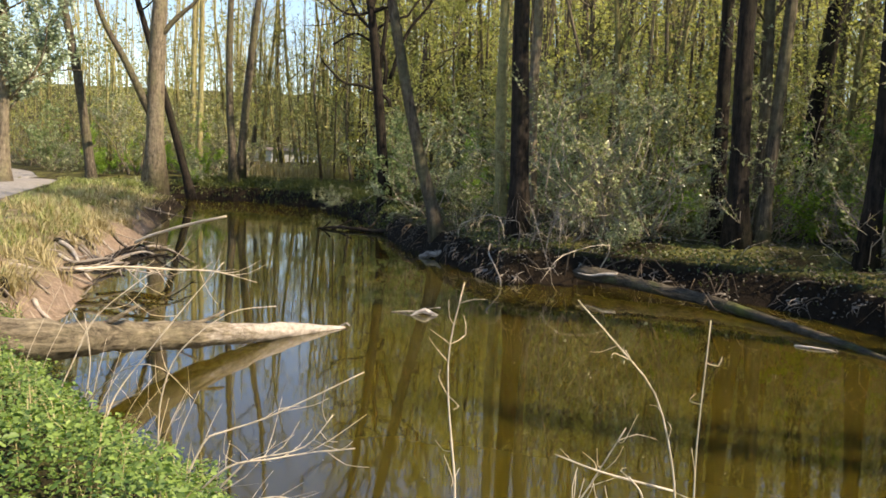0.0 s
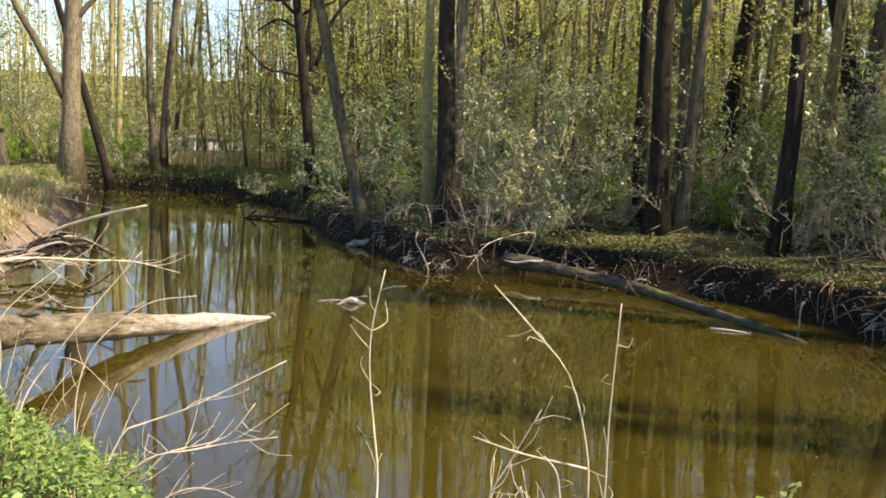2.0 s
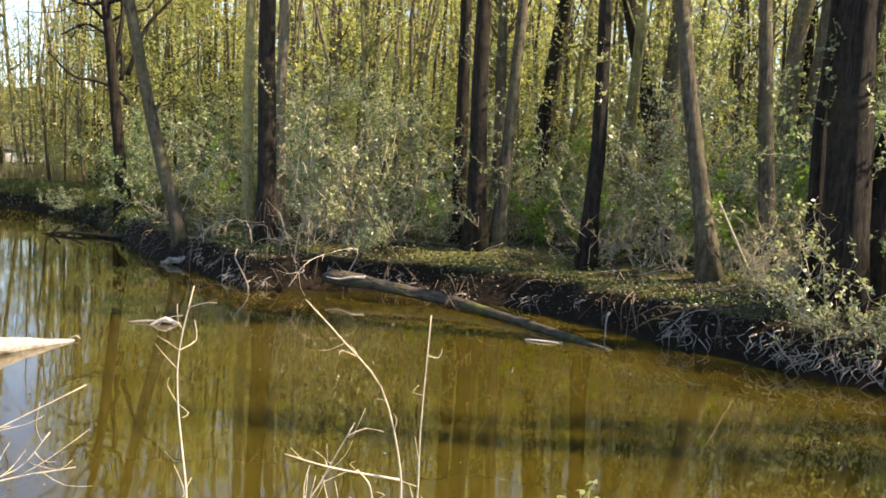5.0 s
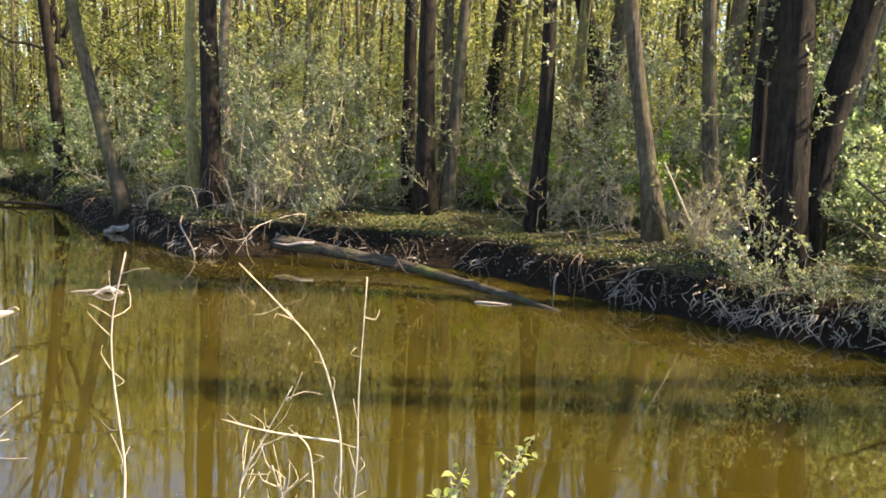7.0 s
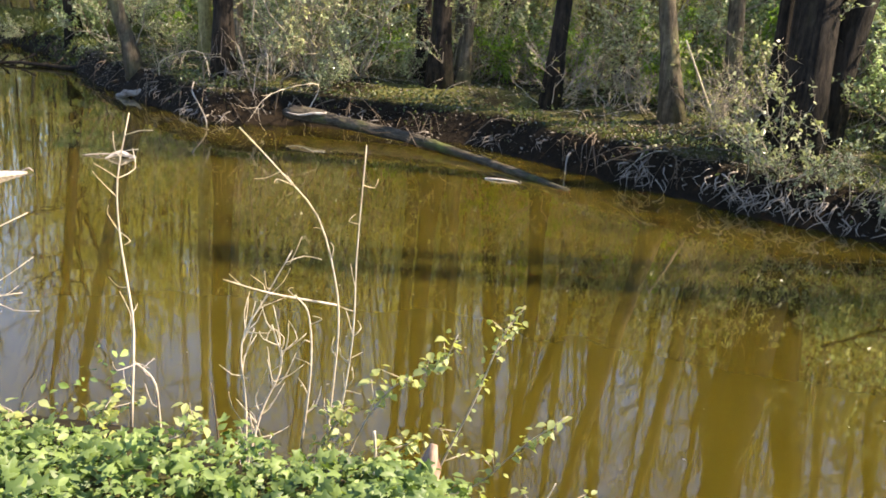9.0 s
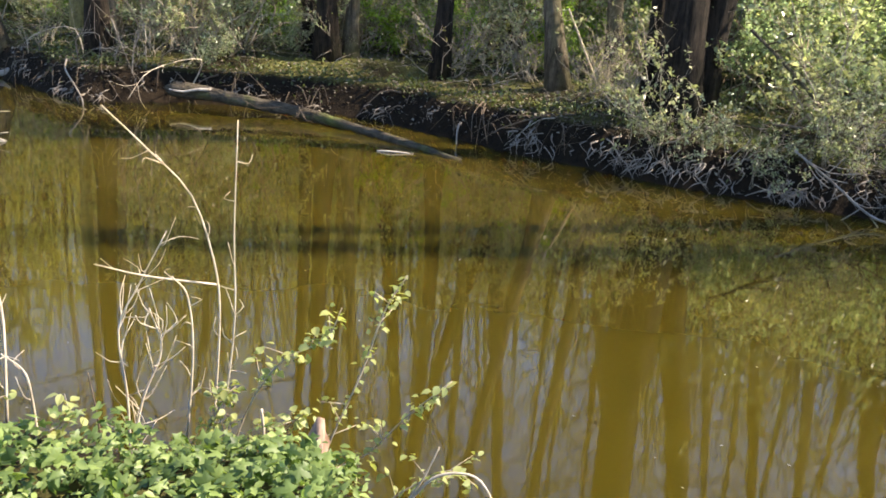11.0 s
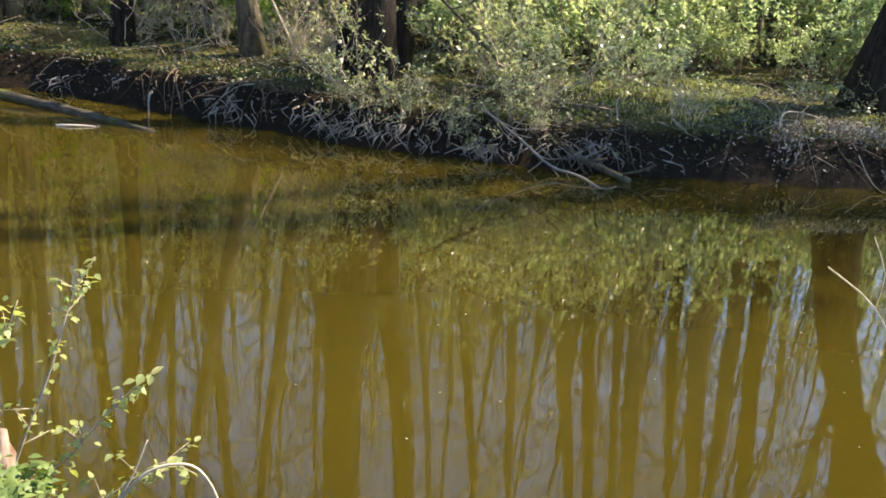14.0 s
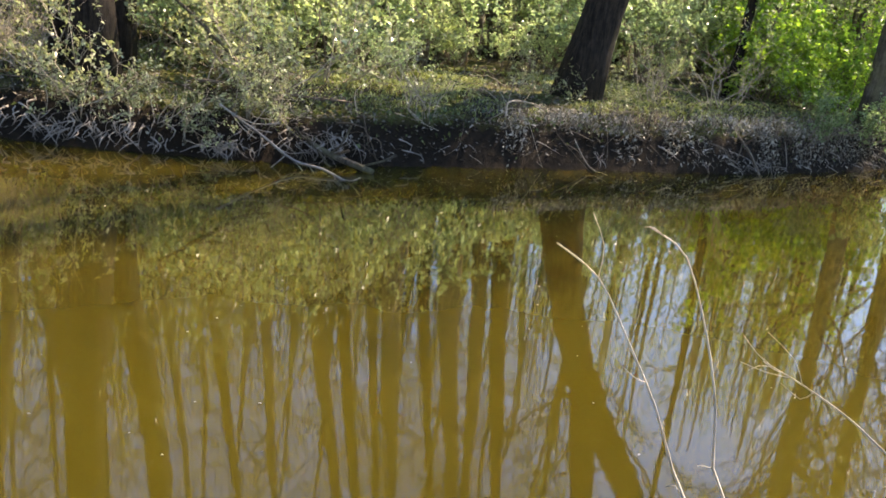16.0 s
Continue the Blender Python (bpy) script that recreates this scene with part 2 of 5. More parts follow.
# ---- mesh building ----
class Build:
    """Gathers verts and faces of one mesh."""

    def __init__(self):
        self.v, self.f, self.n = [], [], 0

    def put(self, v, f):
        self.v.append(np.asarray(v, float).reshape(-1, 3))
        self.f += (f + self.n).tolist() if isinstance(f, np.ndarray) else [[k + self.n for k in face] for face in f]
        self.n += len(self.v[-1])

    def tube(self, pts, radii, sides=5, wobble=0.0, rng=None):
        pts = np.asarray(pts, float)
        n = len(pts)
        radii = np.broadcast_to(np.asarray(radii, float), (n,)) if np.ndim(radii) == 0 or len(radii) == n else np.linspace(radii[0], radii[1], n)
        tan = np.gradient(pts, axis=0)
        tan /= np.linalg.norm(tan, axis=1)[:, None] + 1e-9
        ref = np.array([1.0, 0, 0]) if abs(tan[0][0]) < 0.7 else np.array([0, 1.0, 0])
        a = np.cross(tan, ref)
        a /= np.linalg.norm(a, axis=1)[:, None] + 1e-9
        b = np.cross(tan, a)
        ang = np.linspace(0, 2 * np.pi, sides, endpoint=False)
        rr = radii[:, None] * np.ones(sides)
        if wobble and rng is not None:
            rr = rr * (1 + wobble * rng.uniform(-1, 1, (n, sides)))
        ring = pts[:, None] + rr[..., None] * (np.cos(ang)[None, :, None] * a[:, None] + np.sin(ang)[None, :, None] * b[:, None])
        i, j = np.meshgrid(np.arange(n - 1), np.arange(sides), indexing="ij")
        k = (j + 1) % sides
        quads = np.stack([i * sides + j, i * sides + k, (i + 1) * sides + k, (i + 1) * sides + j], -1).reshape(-1, 4)
        self.put(ring.reshape(-1, 3), quads)
        self.f.append([self.n - sides + s for s in range(sides)])
        self.f.append([self.n - n * sides + s for s in range(sides)][::-1])

    def leaves(self, where, size, rng, slim=0.6, flat=0.8, fold=0.15, hang=0.0):
        where = np.asarray(where, float)
        n = len(where)
        if not n:
            return
        size = size * rng.uniform(0.6, 1.35, n)
        nor = rng.normal(size=(n, 3))
        nor[:, 2] = np.abs(nor[:, 2]) + flat
        nor /= np.linalg.norm(nor, axis=1)[:, None]
        a = np.cross(nor, rng.normal(size=(n, 3)))
        a[:, 2] -= hang
        a /= np.linalg.norm(a, axis=1)[:, None] + 1e-9
        b = np.cross(nor, a)
        s = size[:, None]
        v = np.stack([where - 0.5 * s * a, where + 0.5 * slim * s * b + fold * s * nor - 0.05 * s * a, where + 0.5 * s * a, where - 0.5 * slim * s * b + fold * s * nor - 0.05 * s * a], 1)
        self.put(v.reshape(-1, 3), np.arange(4 * n).reshape(-1, 4))

    def blades(self, where, height, rng, width=0.012, lean=0.35):
        where = np.asarray(where, float)
        n = len(where)
        h = height * rng.uniform(0.5, 1.3, n)[:, None]
        th = rng.uniform(0, 2 * np.pi, n)
        d = np.stack([np.cos(th), np.sin(th), 0 * th], 1)
        side = np.stack([-np.sin(th), np.cos(th), 0 * th], 1)
        le = (lean * rng.uniform(0.3, 1.6, n))[:, None]
        up = np.array([0, 0, 1.0])
        w = width * rng.uniform(0.6, 1.4, n)[:, None]
        mid = where + 0.55 * h * up + 0.25 * h * le * d
        tip = where + h * up * (1 - 0.3 * le) + h * le * d
        v = np.stack([where - w * side * 0.5, where + w * side * 0.5, mid + w * side * 0.4, tip, mid - w * side * 0.4], 1)
        base = np.arange(n)[:, None] * 5
        self.put(v.reshape(-1, 3), np.concatenate([base + 0, base + 1, base + 2, base + 4], 1))
        off = self.n - 5 * n
        self.f += (base + np.array([[4, 2, 3]]) + off).tolist()

    def mesh(self, name, material, smooth=True):
        me = bpy.data.meshes.new(name)
        me.from_pydata(np.concatenate(self.v).tolist(), [], self.f)
        if smooth:
            me.polygons.foreach_set("use_smooth", [True] * len(me.polygons))
        me.materials.append(material)
        me.update()
        return me


def thing(name, place=(0, 0, 0), label="", category="", group="", kind=""):
    ob = new(name)
    ob.empty_display_size = 0.2
    ob.location = place
    return tagged(ob, label, category, group, kind)


def part(name, build, material, parent, label="", smooth=True):
    ob = new(name, build.mesh(name, material, smooth))
    ob.parent = parent
    return tagged(ob, label)


def single(name, build, material, label, category, kind="", group="", smooth=True, place=(0, 0, 0)):
    ob = new(name, build.mesh(name, material, smooth))
    ob.location = place
    return tagged(ob, label, category, group, kind)


def curve_through(pts, n=12):
    """A smooth line through a few points."""
    p = np.asarray(pts, float)
    p = np.vstack([2 * p[0] - p[1], p, 2 * p[-1] - p[-2]])
    out = []
    segs = len(p) - 3
    per = max(2, n // segs)
    for i in range(segs):
        a, b, c, d = p[i:i + 4]
        for t in np.linspace(0, 1, per, endpoint=False):
            out.append(0.5 * (2 * b + (c - a) * t + (2 * a - 5 * b + 4 * c - d) * t * t + (3 * b - a - 3 * c + d) * t ** 3))
    out.append(p[-2])
    return np.array(out)


# ---- the lie of the land ----
FAR = np.array([(-90, 52), (-40, 46), (-20, 44), (-12.5, 42), (-9.5, 41.4), (-6, 38.8), (-3.2, 32.4), (-0.95, 22.8), (0, 20.3), (1.24, 17.0), (2.8, 17.2), (4.4, 16.4), (6.1, 15.1), (7.0, 12.9), (7.5, 11.3), (7.95, 10.5), (8.4, 9.3), (9.1, 8.2), (9.8, 7.2), (10.9, 6.1), (12.7, 4.7), (14.4, 3.3), (16.6, 1.3), (20.6, -1), (30, -5), (60, -14), (90, -20)], float)
NEAR = np.array([(-90, 44), (-40, 40), (-18, 39), (-12.4, 37.6), (-11.0, 35.4), (-9.3, 27), (-7.6, 20.6), (-6.2, 14.5), (-5.2, 10.8), (-3.6, 7.8), (-2.0, 6.2), (-0.7, 4.8), (0.75, 3.95), (1.75, 3.2), (2.6, 2.2), (3.15, 1.1), (3.6, 0.0), (4.4, -1.3), (7, -4.5), (14, -10), (40, -24), (90, -40)], float)


def to_line(p, line):
    """Distances of points to a broken line."""
    best = np.full(len(p), 1e9)
    for a, b in zip(line[:-1], line[1:]):
        ab = b - a
        t = np.clip(((p - a) @ ab) / (ab @ ab), 0, 1)
        best = np.minimum(best, np.hypot(*(p - a - t[:, None] * ab).T))
    return best


RIVER = np.vstack([FAR, NEAR[::-1]])


def in_river(p):
    x, y = p.T
    c = np.zeros(len(p), bool)
    for a, b in zip(RIVER, np.roll(RIVER, -1, 0)):
        cross = (a[1] > y) != (b[1] > y)
        with np.errstate(divide="ignore", invalid="ignore"):
            c ^= cross & (x < (b[0] - a[0]) * (y - a[1]) / (b[1] - a[1]) + a[0])
    return c


def waves(x, y, s):
    return (np.sin(x * 1.7 / s + 1.3 * np.sin(y * 1.1 / s)) + np.sin(y * 2.1 / s + 1.7 * np.sin(x * 0.9 / s + 2)) + 0.6 * np.sin((x + y) * 3.3 / s + np.sin((x - y) * 2.3 / s))) / 2.6


def step(a, b, v):
    t = np.clip((v - a) / (b - a), 0, 1)
    return t * t * (3 - 2 * t)


PATHWAY = np.array([(-9.5, 8), (-11.5, 17), (-14.6, 27), (-18, 36.5), (-24, 46), (-34, 56)], float)


def ground_z(p):
    p = np.atleast_2d(np.asarray(p, float))
    x, y = p.T
    df, dn = to_line(p, FAR), to_line(p, NEAR)
    wet = in_river(p)
    far = df < dn
    rough = 0.14 * waves(x, y, 0.55) + 0.16 * waves(x, y, 1.7)
    d = np.where(far, df, dn) + rough * 0.5
    hf = 0.62 * step(-0.05, 0.42, d) + 0.28 * step(0.3, 2.2, d)
    hl = 0.5 * step(-0.05, 0.75, d) + 0.42 * step(0.6, 2.2, d)
    hn = 1.0 * step(-0.15, 1.5, d)
    left = step(7, 10, y)
    h = np.where(far, hf, left * hl + (1 - left) * hn)
    on_path = step(2.2, 1.2, to_line(p, PATHWAY))
    h = h + 0.05 * waves(x, y, 2.5) * step(0.3, 2, d) * (1 - on_path) + 0.03 * waves(x, y, 0.6) * (1 - on_path) + 0.018 * np.clip(d - 3, 0, 150) + 10 * step(84, 160, np.hypot(x, y)) * step(5, 35, y + 0.35 * np.abs(x))
    deep = -0.9 * step(0, 1.5, np.where(far, df, dn)) - 0.06
    return np.where(wet, np.minimum(deep, 0.5 * rough - 0.06), h)


def on_ground(x, y):
    return float(ground_z([(x, y)])[0])


def spread(lo, hi, cell, limit, growth=1.16):
    mid = list(np.arange(lo, hi, cell))
    s, up = cell, []
    v = mid[-1]
    while v < limit:
        s *= growth
        v += s
        up.append(v)
    s, down = cell, []
    v = mid[0]
    while v > -limit:
        s *= growth
        v -= s
        down.append(v)
    return np.array(down[::-1] + mid + up)


gx, gy = spread(-15, 22, 0.2, 1500), spread(-4, 44, 0.2, 1500)
GX, GY = np.meshgrid(gx, gy)
flat = np.stack([GX.ravel(), GY.ravel()], 1)
gz = ground_z(flat)
nx, ny = len(gx), len(gy)
i, j = np.meshgrid(np.arange(ny - 1), np.arange(nx - 1), indexing="ij")
g = Build()
g.put(np.column_stack([flat, gz]), np.stack([i * nx + j, i * nx + j + 1, (i + 1) * nx + j + 1, (i + 1) * nx + j], -1).reshape(-1, 4))
ground = single("ground", g, EARTH, "earth coloured dark for bank shade, with moss and leaf litter", "ground", "structure")

w = Build()
w.put([(-95, -45, 0), (95, -45, 0), (95, 60, 0), (-95, 60, 0)], [(0, 1, 2, 3)])
water = single("water", w, WATER, "still turbid olive-brown river water reflecting trees and sky", "water", "structure")

# gravel path on the left bank
pc = curve_through([(a, b, 0) for a, b in PATHWAY], 90)
pt = np.gradient(pc, axis=0)
ps = np.stack([-pt[:, 1], pt[:, 0]], 1) / np.hypot(pt[:, 0], pt[:, 1])[:, None]
pv = []
for off in np.linspace(-0.95, 0.95, 9):
    q = pc[:, :2] + ps * off
    pv.append(np.column_stack([q, ground_z(q) + 0.05 - 0.035 * abs(off)]))
pv = np.array(pv)
nn = len(pc)
i, j = np.meshgrid(np.arange(8), np.arange(nn - 1), indexing="ij")
g = Build()
g.put(pv.reshape(-1, 3), np.stack([i * nn + j, i * nn + j + 1, (i + 1) * nn + j + 1, (i + 1) * nn + j], -1).reshape(-1, 4)[:, ::-1])
single("footpath", g, GRAVEL, "pale gravel footpath along the river bank", "path", "structure")


# ---- trees ----
def grow(rng, wood, leafpts, start, way, length, r, depth, leafy, gnarl=0.35, thin=0.45, loose=0.1):
    """A branch with its side branches; notes where leaves sit."""
    n = 5 if depth > 1 else 4 if depth else 3
    pts, d = [np.array(start, float)], np.array(way, float)
    for k in range(n):
        d = d + rng.normal(0, gnarl / 2, 3) + np.array([0, 0, 0.08])
        d /= np.linalg.norm(d)
        pts.append(pts[-1] + d * length / n)
    wood.tube(pts, (r, r * 0.35), 3 if r < 0.02 else 4 if r < 0.05 else 6)
    if depth > 0:
        for k in range(rng.integers(3, 5)):
            at = rng.integers(1, n + 1)
            side = rng.normal(size=3)
            side[2] = abs(side[2]) * 0.6
            dd = d * 0.6 + side / np.linalg.norm(side)
            grow(rng, wood, leafpts, pts[at], dd / np.linalg.norm(dd), length * rng.uniform(0.4, 0.65), max(0.004, r * thin), depth - 1, leafy, gnarl, thin, loose)
    if depth <= 1 and leafy:
        for q0, q in zip(pts, pts[1:]):
            leafpts.append(q0 + (q - q0) * rng.uniform(0, 1, (leafy, 1)) + rng.normal(0, loose * length ** 0.5, (leafy, 3)))


def build_tree(name, pts, r, rng, bark, leaf, label, bare_above=4.2, limbs=12, first=0.4, limb_len=2.2, leafy=5, leaf_size=0.1, sides=10, flare=1.7, depth=1, category="tree", group="", up=0.5, gnarl=0.35, limb_r=0.05, sprouts=0):
    """A tapered trunk along pts with limbs and a leafy crown; pts start at the foot."""
    foot = np.array(pts[0], float)
    line = curve_through(np.asarray(pts, float) - foot, 18)
    hgt = np.linspace(0, 1, len(line))
    total = line[-1][2]
    zz = line[:, 2]
    radii = r * (1 - 0.8 * hgt ** 1.2) + r * (flare - 1) * np.exp(-np.maximum(zz, 0) / (1.6 * r + 0.1))
    line[0][2] -= 0.25
    wood, leafpts = Build(), []
    wood.tube(line, radii, sides, 0.07, rng)
    for k in range(limbs):
        f = first + (1 - first) * (k + rng.uniform(0, 1)) / limbs
        at = min(int(f * (len(line) - 1)), len(line) - 1)
        th = rng.uniform(0, 2 * np.pi)
        way = np.array([math.cos(th), math.sin(th), up + rng.uniform(-0.2, 0.4)])
        grow(rng, wood, leafpts, line[at], way / np.linalg.norm(way), limb_len * (1.15 - 0.6 * f) * rng.uniform(0.7, 1.3), max(0.012, min(limb_r, radii[at] * 0.38)), depth, leafy if zz[at] < bare_above or k % 4 == 0 else 0, gnarl)
    t = thing(name, foot, label, category, group)
    part("trunk", wood, bark, t)
    if sprouts:
        tw, sp = Build(), []
        for k in range(sprouts):
            z, th = rng.uniform(0.5, 5.0), rng.uniform(0, 6.28)
            at = np.array([np.interp(z, zz, line[:, c]) for c in range(3)])
            grow(rng, tw, sp, at, np.array([math.cos(th), math.sin(th), 0.35]) / 1.06, rng.uniform(0.4, 0.9), 0.007, 1, 2, 0.6, 0.5, 0.03)
        part("shoot_growth", tw, TWIG_GREY, t, "thin pale shoots")["kind"] = "stuff"
        lv = Build()
        lv.leaves(np.vstack(sp), 0.085, rng, 0.5, 0.3)
        part("shoot_foliage", lv, LEAF_SILVER, t, "small grey-green leaves on trunk shoots")["kind"] = "stuff"
    if leafpts:
        c = Build()
        c.leaves(np.vstack(leafpts), leaf_size, rng)
        part("crown", c, leaf, t)
    return t


def stretch_up(pts, height, rng):
    """Carries a trunk on above its known part, bending towards the upright."""
    p = [np.array(q, float) for q in pts]
    d = p[-1] - p[-2]
    d /= np.linalg.norm(d)
    while p[-1][2] < height:
        d = d * 0.8 + np.array([rng.normal(0, 0.06), rng.normal(0, 0.06), 0.35])
        d /= np.linalg.norm(d)
        p.append(p[-1] + d * 2.4)
    return p


def foot(x, y, lift=0.0):
    return (x, y, on_ground(x, y) + lift)


def riverside_tree(seed, a, b, c, r, height, bark, leaf, label, **more):
    """A trunk known at its foot, halfway and higher up."""
    rng = np.random.default_rng(seed)
    base = (a[0], a[1], min(a[2], on_ground(a[0], a[1])))
    return build_tree("tree", stretch_up([base, b, c], height, rng), r, rng, bark, leaf, label, **more)


BANK_TREES = "trees along the river bank"
crown = dict(limbs=22, first=0.46, limb_len=3.4, limb_r=0.035, leafy=1, leaf_size=0.085, depth=2, group=BANK_TREES)
full_crown = dict(crown, bare_above=99, leafy=2, limbs=26, leaf_size=0.1)
riverside_tree(1, (-0.05, 21.63, 0.4), (-0.77, 21.61, 3.06), (-1.46, 21.57, 6.42), 0.17, 13, BARK, LEAF_POLE, "leaning grey-brown tree with sunlit bark at the waterline", **full_crown)
riverside_tree(2, (1.64, 23.47, 0.73), (1.52, 23.48, 3.8), (1.52, 23.48, 6.87), 0.17, 15, BARK_PALE, LEAF_POLE, "slender tree with pale lichen-yellow bark", **full_crown)
riverside_tree(3, (1.77, 19.15, 0.5), (1.69, 19.16, 3.59), (1.63, 19.16, 6.09), 0.22, 16, BARK_DARK, LEAF_POLE, "dark straight alder trunk at the bank edge", sprouts=9, **full_crown)
riverside_tree(4, (2.29, 21.41, 0.85), (2.18, 21.42, 3.72), (2.24, 21.42, 6.52), 0.15, 14, BARK_GREY, LEAF_POLE, "grey tree close behind a dark alder", **full_crown)
riverside_tree(5, (6.23, 18.84, 0.97), (6.17, 18.86, 3.09), (6.14, 18.87, 5.67), 0.17, 15, BARK_DARK, LEAF_POLE, "dark alder trunk in a group of four", sprouts=9, **full_crown)
riverside_tree(6, (6.21, 17.48, 0.9), (6.15, 17.5, 3.08), (6.1, 17.52, 5.48), 0.21, 16, BARK_DARK, LEAF_POLE, "thick dark alder trunk in a group of four", sprouts=9, **full_crown)
riverside_tree(7, (6.74, 17.61, 0.93), (6.85, 17.57, 3.11), (6.98, 17.54, 5.56), 0.15, 15, BARK, LEAF_POLE, "brown alder trunk leaning out of a group of four", sprouts=9, **full_crown)
riverside_tree(8, (7.05, 18.77, 0.85), (7.08, 18.76, 3.14), (7.04, 18.78, 5.74), 0.14, 15, BARK, LEAF_POLE, "slim brown trunk behind a group of alders", sprouts=9, **full_crown)
riverside_tree(9, (7.74, 15.12, 1.0), (7.83, 15.07, 3.13), (7.81, 15.08, 5.31), 0.16, 15, BARK_DARK, LEAF_POLE, "dark alder with spreading pale roots at its foot", sprouts=9, **crown)
riverside_tree(10, (11.61, 18.81, 1.0), (11.27, 19.0, 4.07), (10.78, 19.28, 6.17), 0.25, 15, BARK_DARK, LEAF_POLE, "thick leaning trunk deeper in the wood", **crown)
riverside_tree(11, (9.17, 12.88, 1.0), (8.79, 13.14, 3.15), (8.5, 13.32, 5.14), 0.17, 15, BARK, LEAF_POLE, "leaning alder with sunlit rough bark above the bank", sprouts=9, **crown)
riverside_tree(12, (10.86, 13.5, 1.0), (10.66, 13.65, 3.26), (10.52, 13.76, 5.39), 0.16, 15, BARK, LEAF_POLE, "straight reddish-brown trunk above the bank", sprouts=9, **crown)
riverside_tree(13, (17.14, 21.03, 1.1), (17.03, 21.11, 3.69), (17.09, 21.07, 7.01), 0.33, 16, BARK_GREY, LEAF_POLE, "thick pale grey tree deeper in the wood", **crown)
riverside_tree(14, (9.56, 10.15, 1.04), (9.48, 10.22, 3.15), (9.45, 10.25, 4.82), 0.34, 18, BARK_DARK, LEAF_POLE, "very thick dark tree standing on the bank", flare=1.2, sides=14, sprouts=14, **crown)
riverside_tree(15, (9.77, 11.03, 1.06), (9.7, 11.1, 3.63), (9.75, 11.05, 4.95), 0.14, 15, BARK_DARK, LEAF_POLE, "dark trunk tight beside a very thick tree", **crown)
riverside_tree(16, (10.03, 10.26, 1.1), (10.17, 10.13, 3.02), (10.45, 9.85, 4.86), 0.27, 17, BARK_DARK, LEAF_POLE, "thick dark trunk leaning away from its neighbour", flare=1.25, sprouts=14, **crown)

# the forked tree by the downstream shrubs: two stems out of one leaning butt
rng = np.random.default_rng(40)
big = build_tree("tree", [(16.5, 4.85, on_ground(16.5, 4.85)), (16.6, 4.55, 2.6), (16.68, 4.2, 3.9), (16.8, 3.75, 5.3), (16.88, 3.4, 7.8), (16.95, 2.5, 11.0), (17.0, 1.6, 14.5), (17.0, 0.7, 19.0)], 0.42, rng, BARK_DARK, LEAF_GREEN, "thick dark forked tree leaning over shrubs", bare_above=9.0, limbs=11, first=0.34, limb_len=3.2, leafy=3, leaf_size=0.11, depth=2, flare=1.3, sides=14, group=BANK_TREES)
stem, fol = Build(), []
second = curve_through([(0.28, -1.0, 4.0), (0.42, -1.85, 5.6), (0.57, -2.55, 6.8), (0.75, -3.3, 9.3), (0.9, -4.0, 13.0), (1.0, -4.5, 17.5)], 15)
stem.tube(second, (0.36, 0.2), 11, 0.06, rng)
for k in range(9):
    th = rng.uniform(0, 6.28)
    grow(rng, stem, fol, second[4 + k], np.array([math.cos(th), math.sin(th), 0.5]) / 1.12, rng.uniform(1.6, 2.6), 0.04, 2, 3)
part("stem", stem, BARK_DARK, big)
lv = Build()
lv.leaves(np.vstack(fol), 0.11, rng)
part("crown", lv, LEAF_GREEN, big)

riverside_tree(41, (22.0, 2.7, 0.9), (22.1, 2.6, 3.0), (22.0, 2.5, 5.0), 0.12, 15, BARK_DARK, LEAF_GREEN, "slim tree in loose yellow-green leaf by the shrubs", bare_above=99, limbs=15, first=0.4, limb_len=2.5, leafy=2, leaf_size=0.13, depth=2, group=BANK_TREES)
riverside_tree(42, (28.5, -0.6, 1.1), (28.6, -0.6, 6.0), (28.5, -0.5, 11.0), 0.2, 19, BARK_GREY, LEAF_FAR, "bare twiggy tree in the downstream wood", bare_above=0, limbs=26, first=0.4, limb_len=3.4, leafy=1, leaf_size=0.1, depth=2, group=BANK_TREES)

for seed, x, y, h, r, leafy in ((45, 20.9, -0.4, 12.5, 0.22, 2), (46, 23.6, -1.7, 17, 0.24, 1), (47, 27.5, -3.4, 17, 0.24, 2)):
    rng = np.random.default_rng(seed)
    z0 = on_ground(x, y)
    build_tree("tree", [(x, y, z0), (x - 0.2, y - 0.1, z0 + 4), (x - 0.5, y - 0.3, z0 + 9), (x - 0.6, y - 0.3, z0 + h)], r, rng, BARK, LEAF_GREEN, "twiggy tree just in leaf leaning over the water", bare_above=99, limbs=46, first=0.24, limb_len=4.4, leafy=leafy, leaf_size=0.11, depth=2, flare=1.3, limb_r=0.035, group=BANK_TREES)

